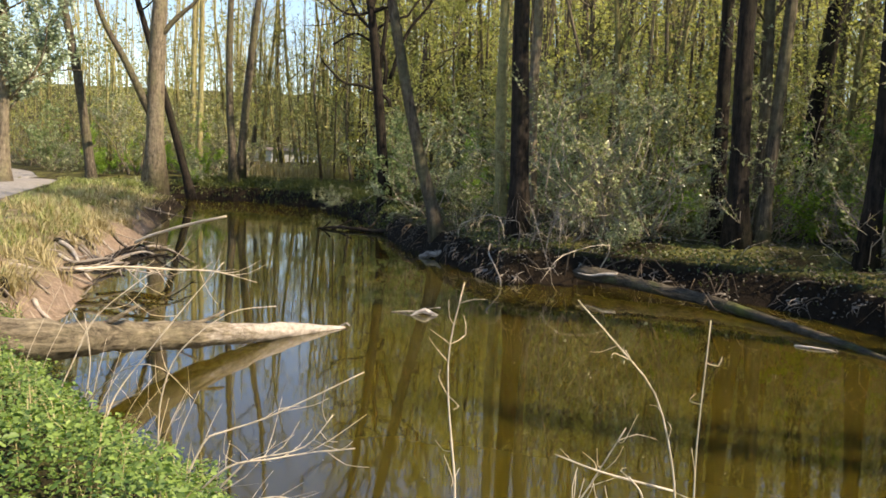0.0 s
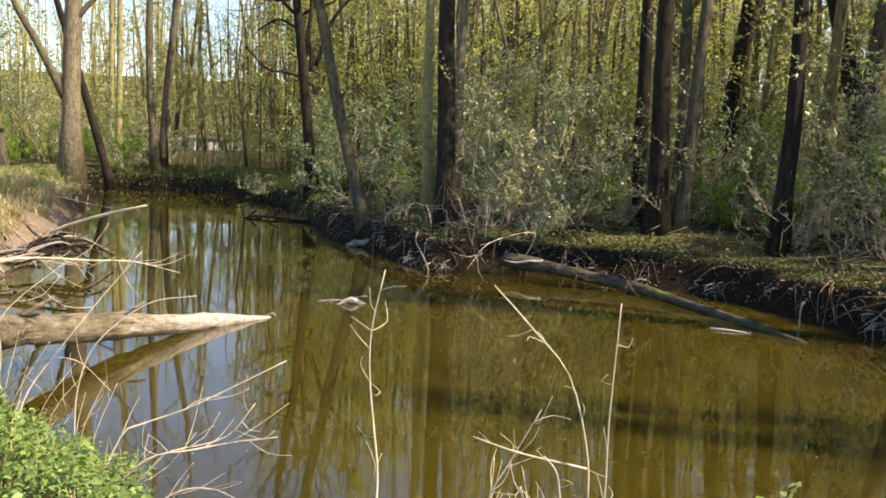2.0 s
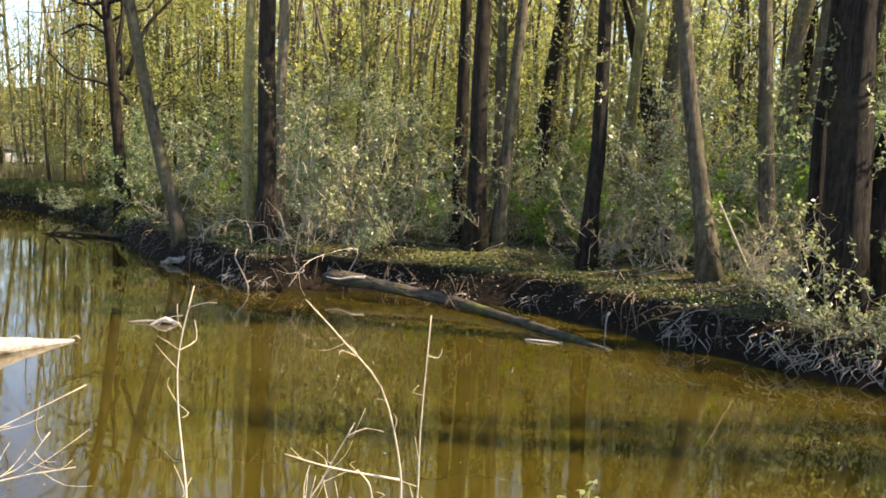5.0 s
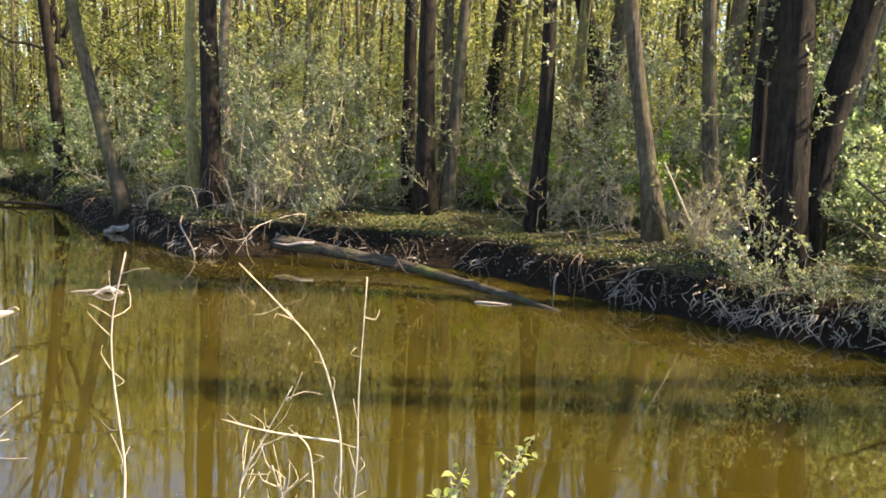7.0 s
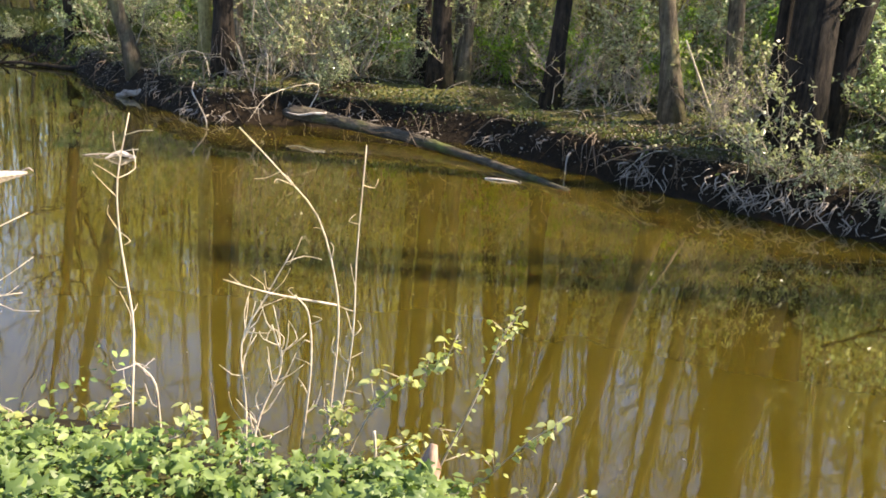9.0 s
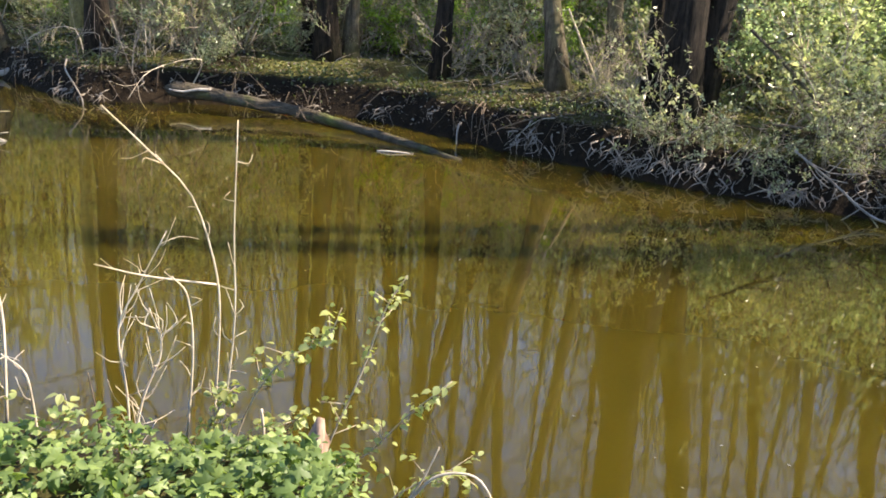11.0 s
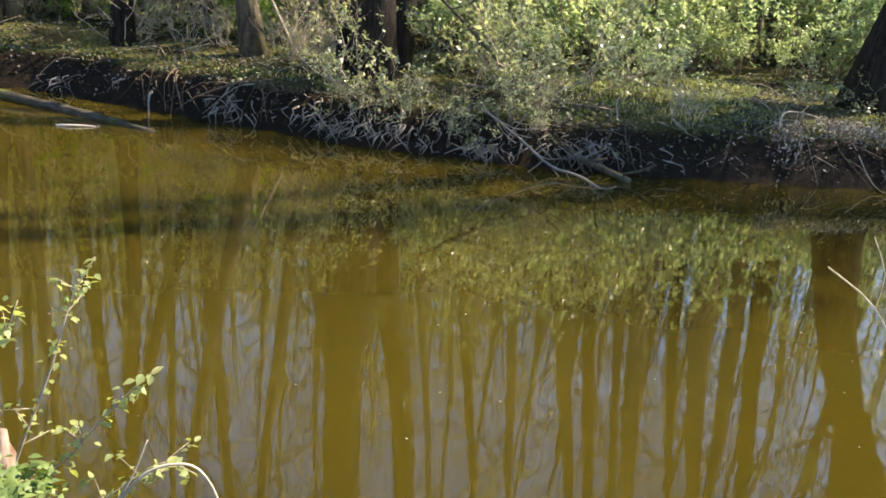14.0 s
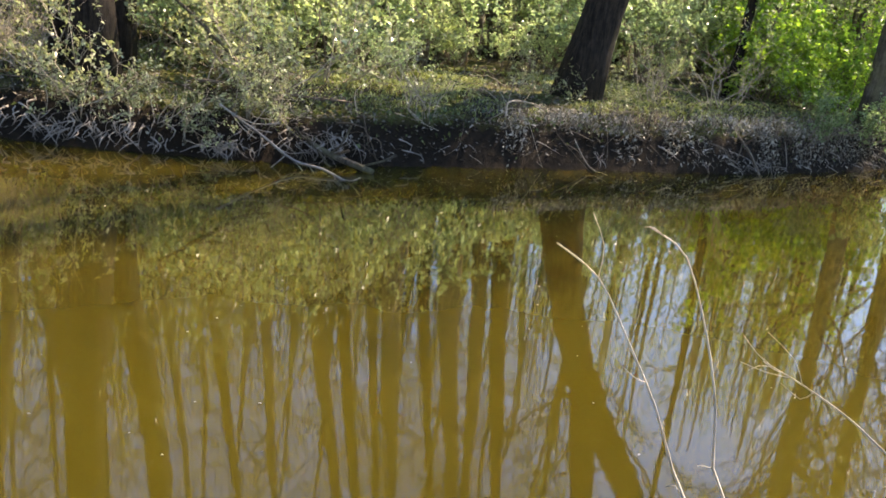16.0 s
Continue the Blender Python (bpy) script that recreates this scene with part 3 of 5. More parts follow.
tall = []
for k in range(3):
    rng = np.random.default_rng(70 + k)
    tall.append(build_tree("tall_tree", [(0, 0, 0), (rng.normal(0, 0.2), rng.normal(0, 0.2), 6.5), (rng.normal(0, 0.4), rng.normal(0, 0.4), 13), (rng.normal(0, 0.5), rng.normal(0, 0.5), 20 + k)], 0.2, rng, (BARK, BARK_DARK, BARK_GREY)[k], LEAF_FAR, "tall twiggy tree just coming into leaf", bare_above=99, limbs=32, first=0.38, limb_len=4.2, limb_r=0.03, leafy=1, leaf_size=0.11, depth=2, flare=1.3, group="tall trees of the downstream wood"))
rng = np.random.default_rng(73)
for k in range(21):
    az, dist = radians((38 + 2.0 * k if k < 20 else 95) + rng.normal(0, 0.8)), rng.uniform(29, 39)
    x, y = dist * math.sin(az), dist * math.cos(az)
    m = Matrix.LocRotScale((x, y, on_ground(x, y) - 0.05), Euler((0, 0, rng.uniform(0, 6.28))), (1, 1, rng.uniform(0.9, 1.1)))
    if k < 3:
        tall[k].matrix_basis = m
    else:
        copy_thing(tall[k % 3], m @ Matrix.Diagonal((*[1 / v for v in tall[k % 3].scale], 1)))

# upstream trees at the bend
bend = dict(limbs=9, first=0.5, limb_len=3.0, leafy=2, leaf_size=0.13, depth=2, group="trees at the river bend")
poplar = riverside_tree(21, (-12.52, 35.87, 1.0), (-12.42, 35.91, 5.14), (-12.24, 35.97, 8.67), 0.38, 19, BARK_GREY, LEAF_POLE, "thick grey poplar trunk on the grassy bank", **bend)
limb = Build()
limb.tube(curve_through([(-0.1, 0, 3.3), (-1.1, -0.4, 5.6), (-1.95, -0.7, 7.4), (-2.6, -0.9, 10.5)], 12), (0.2, 0.06), 8)
limb.tube(curve_through([(0.25, 0, 6.5), (1.0, 0.1, 7.4), (1.75, 0.2, 8.1), (2.6, 0.3, 9.4)], 10), (0.14, 0.04), 7)
part("limb", limb, BARK, poplar)
riverside_tree(22, (-12.35, 41.19, 1.56), (-13.48, 40.83, 4.17), (-14.09, 40.62, 6.55), 0.2, 14, BARK_DARK, LEAF_POLE, "dark slanting trunk beside a grey poplar", **bend)
riverside_tree(23, (-10.85, 42.9, 1.1), (-11.1, 42.8, 5.66), (-11.05, 42.8, 9.72), 0.2, 17, BARK, LEAF_POLE, "slim brown tree beyond the river bend", **bend)
riverside_tree(24, (-10.83, 43.9, 1.2), (-10.42, 43.9, 5.87), (-9.9, 43.9, 10.18), 0.22, 17, BARK, LEAF_POLE, "slim leaning tree beyond the river bend", **bend)
riverside_tree(25, (-14.17, 47.95, 1.2), (-14.06, 47.98, 6.1), (-14.01, 48.0, 10.79), 0.17, 18, BARK_PALE, LEAF_POLE, "pale thin tree beyond the river bend", **bend)
riverside_tree(26, (-16.27, 38.71, 1.1), (-16.82, 38.47, 5.21), (-17.37, 38.22, 8.66), 0.22, 16, BARK, LEAF_POLE, "leaning dark tree beside the gravel path", **bend)
riverside_tree(27, (-15.99, 52.62, 1.4), (-15.93, 52.64, 6.42), (-15.84, 52.67, 11.57), 0.17, 18, BARK_PALE, LEAF_POLE, "thin pale trunk in the sunlit far wood", **bend)
gnarled = riverside_tree(28, (-2.1, 30.2, 1.0), (-2.58, 29.91, 5.96), (-2.92, 29.87, 8.5), 0.2, 13, BARK_DARK, LEAF_POLE, "gnarled dark tree with bare crooked branches", limbs=18, first=0.28, limb_len=4.2, leafy=1, leaf_size=0.08, depth=2, gnarl=0.9, limb_r=0.11, group="trees at the river bend")
# its crooked bare limbs reach out over the water
for line in ([(-2.43, 29.92, 5.57), (-2.26, 29.93, 7.54), (-3.1, 29.86, 7.37), (-3.73, 29.78, 7.41), (-4.47, 29.68, 7.98)], [(-2.24, 29.94, 4.99), (-2.28, 29.93, 5.95), (-3.23, 29.84, 6.7), (-4.07, 29.74, 6.29)], [(-2.04, 29.95, 4.21), (-2.16, 29.94, 4.52), (-2.95, 29.87, 4.92), (-3.68, 29.79, 5.01), (-4.43, 29.68, 5.71)], [(-2.06, 29.95, 5.19), (-1.51, 29.98, 6.78), (-0.75, 30.01, 7.78), (-0.19, 30.02, 8.76)]):
    limb = Build()
    bend_line = curve_through(np.array(line) - np.array(gnarled.location), 16)
    limb.tube(bend_line, (0.085, 0.03), 6, 0.12, np.random.default_rng(281))
    rng = np.random.default_rng(282 + len(limb.f))
    for k in range(7):
        at = rng.integers(4, len(bend_line))
        w = rng.normal(0, 1, 3)
        grow(rng, limb, [], bend_line[at], w / np.linalg.norm(w), rng.uniform(0.6, 1.3), 0.02, 1, 0, 0.9)
    part("limb", limb, BARK_DARK, gnarled, "crooked bare dark branch")
riverside_tree(29, (-17.0, 32.0, 1.1), (-16.9, 32.0, 3.0), (-16.8, 32.0, 5.0), 0.26, 9.5, BARK_GREY, LEAF_WHITE, "small tree with dense whitish-green foliage by the path", limbs=26, first=0.35, limb_len=3.8, leafy=18, leaf_size=0.18, depth=2, category="tree", bare_above=20)

for k, (x, y) in enumerate(((-1.6, 37.0), (0.6, 38.6), (-2.6, 40.6))):
    rng = np.random.default_rng(90 + k)
    build_tree("tree", [(x, y, on_ground(x, y)), (x + 0.2, y, 4.0), (x + rng.normal(0, 0.3), y, 8.0), (x + rng.normal(0, 0.4), y, 12.5)], 0.16, rng, BARK, LEAF_POLE, "leafy tree overhanging the river bend", bare_above=99, limbs=18, first=0.3, limb_len=3.2, leafy=7, leaf_size=0.12, depth=2, group="trees at the river bend")

# ---- the wood behind: slim trees ----
WOOD = "slim trees of the wood"


def slim(seed, height, r, leafy, bark, leaf, label, first=0.22, limbs=18, size=0.085, place=(0, 0, 0)):
    rng = np.random.default_rng(seed)
    lean = rng.normal(0, 0.05, 2)
    pts = [(k * height * lean[0] + rng.normal(0, 0.12) * (k > 0), k * height * lean[1] + rng.normal(0, 0.12) * (k > 0), k * height) for k in (0, 0.25, 0.5, 0.75, 1.0)]
    t = build_tree("slim_tree", pts, r, rng, bark, leaf, label, limbs=limbs, first=first, limb_len=1.9, leafy=leafy, leaf_size=size, sides=6, flare=1.3, depth=1, group=WOOD, up=0.7)
    t.location = place
    return t


def scatter(rng, count, x0, x1, y0, y1, keep, gap=1.0):
    out = []
    tries = 0
    while len(out) < count and tries < 60000:
        tries += 1
        q = np.array([rng.uniform(x0, x1), rng.uniform(y0, y1)])
        if keep(q) and all(np.hypot(*(q - o)) > gap for o in out):
            out.append(q)
    return out


def far_side(q, lo, hi):
    p = q[None]
    return not in_river(p)[0] and lo < to_line(p, FAR)[0] < hi and to_line(p, FAR)[0] < to_line(p, NEAR)[0]


def copies(protos, spots, rng, s0=0.8, s1=1.25):
    """The prototypes stand at the first spots, copies of them at the others."""
    for n, q in enumerate(spots):
        pr = protos[n % len(protos)]
        s = rng.uniform(s0, s1)
        m = Matrix.LocRotScale((q[0], q[1], on_ground(q[0], q[1]) - 0.05), Euler((rng.normal(0, 0.03), rng.normal(0, 0.03), rng.uniform(0, 6.28))), (s, s, s))
        if n < len(protos):
            pr.matrix_basis = m
        else:
            copy_thing(pr, m @ Matrix.Diagonal((*[1 / v for v in pr.scale], 1)))


rng = np.random.default_rng(7)
poles = [slim(100, 11, 0.09, 7, BARK_ALGAE, LEAF_POLE, "slim young tree with thin yellow-green spring leaves"),
         slim(101, 13, 0.11, 6, BARK_PALE, LEAF_POLE, "slim pale-barked tree with thin spring leaves"),
         slim(102, 9, 0.07, 8, BARK_ALGAE, LEAF_POLE, "thin pole tree with sparse yellow-green leaves", 0.15),
         slim(103, 12, 0.12, 6, BARK, LEAF_POLE, "slim brown-barked tree with thin spring leaves", 0.3),
         slim(104, 7, 0.06, 9, BARK_PALE, LEAF_GREEN, "thin young tree in fresh green leaf", 0.12),
         slim(105, 14, 0.13, 4, BARK_ALGAE, LEAF_POLE, "tall straight wood tree with sparse leaves", 0.35)]
column = dict(limbs=24, first=0.42, limb_len=3.2, limb_r=0.022, leafy=1, leaf_size=0.09, depth=2, group=BANK_TREES, flare=1.3)
for k, (x, y, r) in enumerate(((15.4, 18.6, 0.17), (18.3, 15.9, 0.14), (19.0, 14.7, 0.13), (19.9, 13.7, 0.2), (20.6, 13.0, 0.16), (21.4, 11.6, 0.24), (21.0, 12.3, 0.12), (21.9, 10.7, 0.14), (22.3, 10.0, 0.26), (22.5, 9.2, 0.18), (23.0, 8.5, 0.22), (17.3, 16.9, 0.12), (12.4, 20.6, 0.18), (9.3, 22.0, 0.16))):
    rng = np.random.default_rng(60 + k)
    h = rng.uniform(15, 20)
    z0 = on_ground(x, y)
    lx, ly = 0.045 * h + rng.normal(0, 0.3), -0.1 * h + rng.normal(0, 0.3)
    build_tree("tree", [(x, y, z0), (x + 0.35 * lx + rng.normal(0, 0.12), y + 0.35 * ly + rng.normal(0, 0.12), z0 + h * 0.35), (x + 0.7 * lx, y + 0.7 * ly, z0 + h * 0.7), (x + lx, y + ly, z0 + h)], r * 1.6, rng, (BARK, BARK_DARK, BARK_GREY)[k % 3], LEAF_POLE, "tall straight tree with a sparse crown behind the shrubs", **column)
rng = np.random.default_rng(7)
near_wood = scatter(rng, 60, -6, 34, -6, 46, lambda q: far_side(q, 4.5, 17) and not (q[0] < 0 and q[1] < 24) and not (q[0] > 8.5 and q[1] < 17.5), 1.25)
copies(poles, near_wood, rng)
far_wood = scatter(rng, 74, -45, 45, 20, 85, lambda q: (far_side(q, 17, 50) or (q[0] < -19 and q[1] > 40 and to_line(q[None], PATHWAY)[0] > 3 and not in_river(q[None])[0])) and q[1] > 24, 1.9)
copies(poles, far_wood, rng, 0.9, 1.4)

rng = np.random.default_rng(17)
for k in range(18):
    az, dist = radians(-14.5 + 0.4 * k + rng.normal(0, 0.2)), rng.uniform(52, 74)
    pr = poles[k % 6]
    x, y = dist * math.sin(az), dist * math.cos(az)
    copy_thing(pr, Matrix.LocRotScale((x, y, on_ground(x, y) - 0.05), Euler((rng.normal(0, 0.05), rng.normal(0, 0.08), rng.uniform(0, 6.28))), (1.2, 1.2, 1.2)) @ Matrix.Diagonal((*[1 / v for v in pr.scale], 1)))

# ---- shrubs ----
SHRUBS = "shrubs of the undergrowth"


def shrub(seed, height, stems, leafy, leaf, label, size=0.06, spread_out=0.5, bark=TWIG_MID, gnarl=0.45):
    rng = np.random.default_rng(seed)
    wood, pts = Build(), []
    for k in range(stems):
        th = rng.uniform(0, 6.28)
        way = np.array([math.cos(th) * spread_out, math.sin(th) * spread_out, 1.0])
        grow(rng, wood, pts, (0.15 * math.cos(th), 0.15 * math.sin(th), -0.1), way / np.linalg.norm(way), height * rng.uniform(0.6, 1.1), 0.018 * height / 2, 2, leafy, gnarl, 0.45, 0.045)
    t = thing("shrub", (0, 0, 0), label, "shrub", SHRUBS)
    part("twigwork", wood, bark, t)
    if leafy:
        lv = Build()
        at = np.vstack(pts)
        at = at[rng.uniform(0, 1, len(at)) < 0.32]
        lv.leaves(np.repeat(at, 4, 0) + rng.normal(0, 0.04, (4 * len(at), 3)), size * 1.2, rng, 0.5, 0.3)
        part("foliage", lv, leaf, t)
    return t


rng = np.random.default_rng(8)
bushes = [shrub(200, 3.0, 6, 6, LEAF_SILVER, "loose shrub with small grey-green leaves", 0.075, 0.5, TWIG_GREY, 0.65),
          shrub(201, 2.4, 7, 6, LEAF_GREEN, "loose shrub in fresh green leaf", 0.095),
          shrub(202, 3.6, 6, 6, LEAF_POLE, "tall open shrub with yellowish young leaves", 0.07),
          shrub(203, 1.8, 6, 6, LEAF_SILVER, "low shrub with grey-green leaves", 0.06, 0.9, TWIG_GREY, 0.65),
          shrub(204, 2.6, 8, 1, LEAF_POLE, "nearly bare shrub of pale twigs", 0.05, 0.8, TWIG_GREY, 0.9),
          shrub(205, 1.6, 6, 8, LEAF_DEEP, "dense low shrub in deep green leaf", 0.07, 0.8),
          shrub(208, 1.8, 5, 2, LEAF_SILVER, "sparse drooping shrub with grey-green leaves", 0.07, 0.9, TWIG_GREY, 0.75),
          shrub(207, 2.9, 7, 6, LEAF_BRIGHT, "leafy shrub with pale sunlit yellow-green leaves", 0.11, 0.6, TWIG_MID, 0.6),
          shrub(206, 3.4, 6, 5, LEAF_SILVER, "tall twiggy shrub with pale grey-green leaves", 0.075, 0.4, TWIG_GREY, 0.6)]
bushes = bushes[:6] + [bushes[8], bushes[7], bushes[6]]
spots = scatter(rng, 74, -5, 30, -5, 40, lambda q: far_side(q, 2.6, 10) and not (0.0 < q[0] < 2.4 and 18 < q[1] < 24.2) and not (3.0 < q[0] < 7.6 and 14 < q[1] < 18.6) and not (10.5 < q[0] < 25 and q[1] < 11.5), 0.9)
copies(bushes[:7], spots, rng, 0.75, 1.2)
spots = scatter(rng, 36, -30, -6.5, 38, 62, lambda q: not in_river(q[None])[0] and to_line(q[None], PATHWAY)[0] > 2.0 and to_line(q[None], FAR)[0] > 0.5 and to_line(q[None], NEAR)[0] > 1.0 and not -0.24 < q[0] / q[1] < -0.14, 1.3)
copies(bushes[:7], spots[7:], rng, 0.8, 1.4)
for n, q in enumerate(spots[:7]):
    pr = bushes[n]
    copy_thing(pr, Matrix.Translation((q[0], q[1], on_ground(q[0], q[1]) - 0.05)) @ Matrix.Diagonal((*[1 / v for v in pr.scale], 1)))
bushes[8].matrix_basis = Matrix.LocRotScale((10.0, 7.5, on_ground(10.0, 7.5) - 0.05), Euler((0.5, -0.6, 2.0)), (0.55, 0.55, 0.55))
bushes[7].matrix_basis = Matrix.LocRotScale((13.3, 9.5, on_ground(13.3, 9.5) - 0.05), Euler((0, 0, 1.0)), (0.8, 0.8, 0.8))


SHRUB_TILT = (0.6, -0.75)


def place_shrub(k, x, y, s, turn=0.0, tilt=(0, 0)):
    pr = bushes[k]
    m = Matrix.LocRotScale((x, y, on_ground(x, y) - 0.05), Euler((tilt[0], tilt[1], turn)), (s, s, s))
    return copy_thing(pr, m @ Matrix.Diagonal((*[1 / v for v in pr.scale], 1)))


# drooping grey-green shrubs in front of the thickest tree, green ones behind the alders, more by the forked tree
for k, x, y, s, turn in ((8, 9.0, 9.5, 0.9, 2.1), (8, 10.5, 9.0, 0.9, 5.1), (8, 10.0, 7.9, 0.6, 4.0), (8, 10.9, 7.5, 0.5, 0.5), (8, 11.8, 9.2, 1.1, 1.5), (8, 11.2, 8.5, 1.3, 2.7), (8, 12.4, 8.0, 1.2, 3.9), (8, 16.1, 4.5, 0.45, 0.7), (8, 15.9, 5.4, 0.55, 1.8), (8, 17.3, 4.3, 0.5, 3.2),
                         (5, 8.3, 18.2, 1.0, 0.3), (5, 9.2, 17.6, 1.1, 1.3), (1, 9.0, 18.8, 0.8, 2.3), (5, 11.6, 15.7, 1.1, 3.3), (5, 12.6, 15.0, 1.2, 4.3), (1, 13.0, 16.2, 0.9, 5.3), (1, 13.4, 13.6, 0.8, 0.8),
                         (4, 17.8, 3.4, 0.6, 0.2), (4, 18.8, 2.4, 0.7, 1.2), (5, 22.2, 2.2, 1.6, 0.6), (5, 22.8, 0.8, 1.7, 1.6), (5, 21.2, 0.4, 1.2, 2.6), (5, 24.2, 2.6, 1.8, 3.6), (1, 24.2, 6.6, 1.2, 4.6), (5, 24.5, -0.8, 1.7, 0.9), (5, 26.0, 1.5, 2.0, 1.9),
                         (4, 12.15, 5.75, 0.5, 0.0), (6, 3.6, 19.4, 1.0, 0.2), (0, 4.6, 18.8, 0.9, 1.2), (6, 2.9, 19.9, 1.1, 2.2), (6, 4.0, 20.2, 1.0, 3.2), (0, 5.0, 20.0, 1.0, 4.2), (4, 8.6, 14.4, 0.5, 5.2), (4, 9.9, 12.4, 0.4, 0.7), (4, 9.3, 13.9, 0.55, 1.0), (3, 3.6, 17.9, 0.6, 2.0), (4, 2.7, 18.4, 0.5, 3.0), (4, 0.6, 20.9, 0.4, 4.0), (0, -0.4, 25.6, 0.9, 1.0), (1, -1.3, 29.4, 1.0, 2.0), (1, -1.8, 32.2, 1.1, 2.6), (0, -2.3, 35.0, 1.0, 3.6)):
    place_shrub(k, x, y, s, turn)
for k, x, y, s, turn in ((8, 9.0, 8.75, 0.5, 0.4), (8, 9.35, 8.1, 0.5, 1.9), (8, 8.55, 9.4, 0.5, 4.4), (3, -4.2, 35.6, 0.6, 0.0), (3, -5.6, 38.9, 0.5, 1.0), (3, -8.6, 41.5, 0.4, 3.0), (5, -12.6, 42.8, 0.5, 5.0), (3, -15.6, 43.4, 0.6, 1.5), (1, 20.0, -0.2, 0.6, 1.0), (1, 18.6, 0.6, 0.5, 2.0), (4, 10.4, 7.3, 0.4, 0.4), (4, 9.2, 8.5, 0.35, 2.4)):
    place_shrub(k, x, y, s, turn, SHRUB_TILT)

# pale sunlit shrubs behind the downstream bank
for k, (x, y, s) in enumerate(((12.4, 9.9, 0.7), (14.5, 9.3, 0.75), (16.6, 9.2, 0.9), (15.2, 11.2, 1.1), (18.4, 8.3, 0.95), (17.6, 10.6, 1.15), (20.2, 7.0, 0.95), (20.0, 9.4, 1.2), (22.0, 7.6, 1.2), (22.2, 5.0, 0.9), (13.2, 11.9, 1.05), (24.2, 5.6, 1.2), (24.0, 2.6, 1.0), (11.2, 10.6, 0.6), (26.2, 3.4, 1.2), (18.9, 12.2, 1.2))):
    place_shrub(7, x, y, s, 1.7 * k)

for k, (x, y, s) in enumerate(((11.6, 9.6, 0.4), (12.6, 9.2, 0.38), (13.6, 8.9, 0.42), (14.9, 8.6, 0.4), (15.8, 8.5, 0.45), (17.0, 8.4, 0.42), (17.8, 7.8, 0.45), (19.0, 7.4, 0.45), (19.6, 6.4, 0.42), (20.8, 6.0, 0.45), (21.3, 4.4, 0.4), (13.2, 10.2, 0.5), (15.6, 9.9, 0.5), (18.2, 9.4, 0.5), (14.2, 7.6, 0.3), (22.6, 2.0, 0.5), (21.6, 1.2, 0.4))):
    place_shrub(7, x, y, s, 2.3 * k)

# pale leafless twig shrubs among the alders
rng = np.random.default_rng(9)
for q in scatter(rng, 16, -1, 13, 11, 24, lambda q: far_side(q, 0.9, 5.5) and not (0.6 < q[0] < 2.0 and q[1] > 18) and not (3.6 < q[0] < 7.4 and q[1] < 17.5), 0.7):
    place_shrub(4, q[0], q[1], rng.uniform(0.4, 0.85), rng.uniform(0, 6.28))

# ---- thicket between the slim trees, and the wood's far edge ----
def foliage_mass(seed, count, az0, az1, d0, d1, h0, h1, size, per, material, bark, name, label, rad=2.2, low=0.04, shore=5):
    rng = np.random.default_rng(seed)
    wood, fol = Build(), []
    for k in range(count):
        az, dist = rng.uniform(az0, az1), rng.uniform(d0, d1)
        x, y = dist * math.sin(radians(az)), dist * math.cos(radians(az))
        q = np.array([x, y])
        if in_river(q[None])[0] or to_line(q[None], RIVER)[0] < shore or to_line(q[None], PATHWAY)[0] < 4 or (abs(az + 11) < 2.2 and dist < 80):
            continue
        h, z0 = rng.uniform(h0, h1), on_ground(x, y)
        wood.tube([(x, y, z0 - 0.1), (x + rng.normal(0, 0.3), y, z0 + h * 0.5), (x + rng.normal(0, 0.6), y, z0 + h)], (rng.uniform(0.05, 0.12), 0.03), 4)
        puffs = rng.integers(9, 15)
        for c in range(puffs):
            f = rng.uniform(low, 1.0)
            th, rr = rng.uniform(0, 6.28), rad * math.sqrt(rng.uniform(0, 1)) * math.sqrt(max(0.1, 1.1 - f))
            mid = np.array([x + rr * math.cos(th), y + rr * math.sin(th), z0 + f * h])
            fol.append(mid + rng.normal(0, 1, (per, 3)) * np.array([0.5, 0.5, 0.35]) * rad / 2.2)
    t = thing(name, (0, 0, 0), label, "wood", "", "stuff")
    part("trunks", wood, bark, t)["kind"] = "stuff"
    lv = Build()
    lv.leaves(np.vstack(fol), size, rng)
    part("foliage", lv, material, t)["kind"] = "stuff"


foliage_mass(81, 330, -9, 52, 25, 50, 7.0, 13.0, 0.13, 44, LEAF_POLE, BARK, "thicket", "dense sunlit thicket of young yellow-green trees")
foliage_mass(89, 120, -8, 22, 34, 66, 12.0, 19.0, 0.18, 26, LEAF_POLE, BARK, "thicket", "tall young trees in thin leaf behind the bend")
foliage_mass(90, 110, 66, 96, 28, 42, 8.0, 13.0, 0.14, 36, LEAF_GREEN, BARK, "thicket", "green leafy thicket beyond the downstream clearing", 1.8, 0.02)
foliage_mass(91, 30, 84, 98, 24, 31, 5.0, 9.0, 0.13, 34, LEAF_GREEN, BARK, "thicket", "green leafy trees along the downstream bank", 1.8, 0.05, 1.5)
foliage_mass(82, 110, 40, 67, 24, 36, 6.0, 10.5, 0.13, 26, LEAF_GREEN, BARK, "thicket", "bright green leafy thicket behind the downstream bank", 1.8, 0.02)
foliage_mass(85, 30, 44, 64, 18.5, 25, 3.8, 5.4, 0.13, 15, LEAF_SILVER, TWIG_MID, "thicket", "leafy grey-green thicket behind the downstream shrubs", 1.5, 0.02, 3.2)
foliage_mass(87, 400, -7, 62, 50, 84, 14.0, 22.0, 0.3, 32, LEAF_FAR, BARK, "far_wood", "tall trees in thin spring leaf deep in the wood", 3.0)
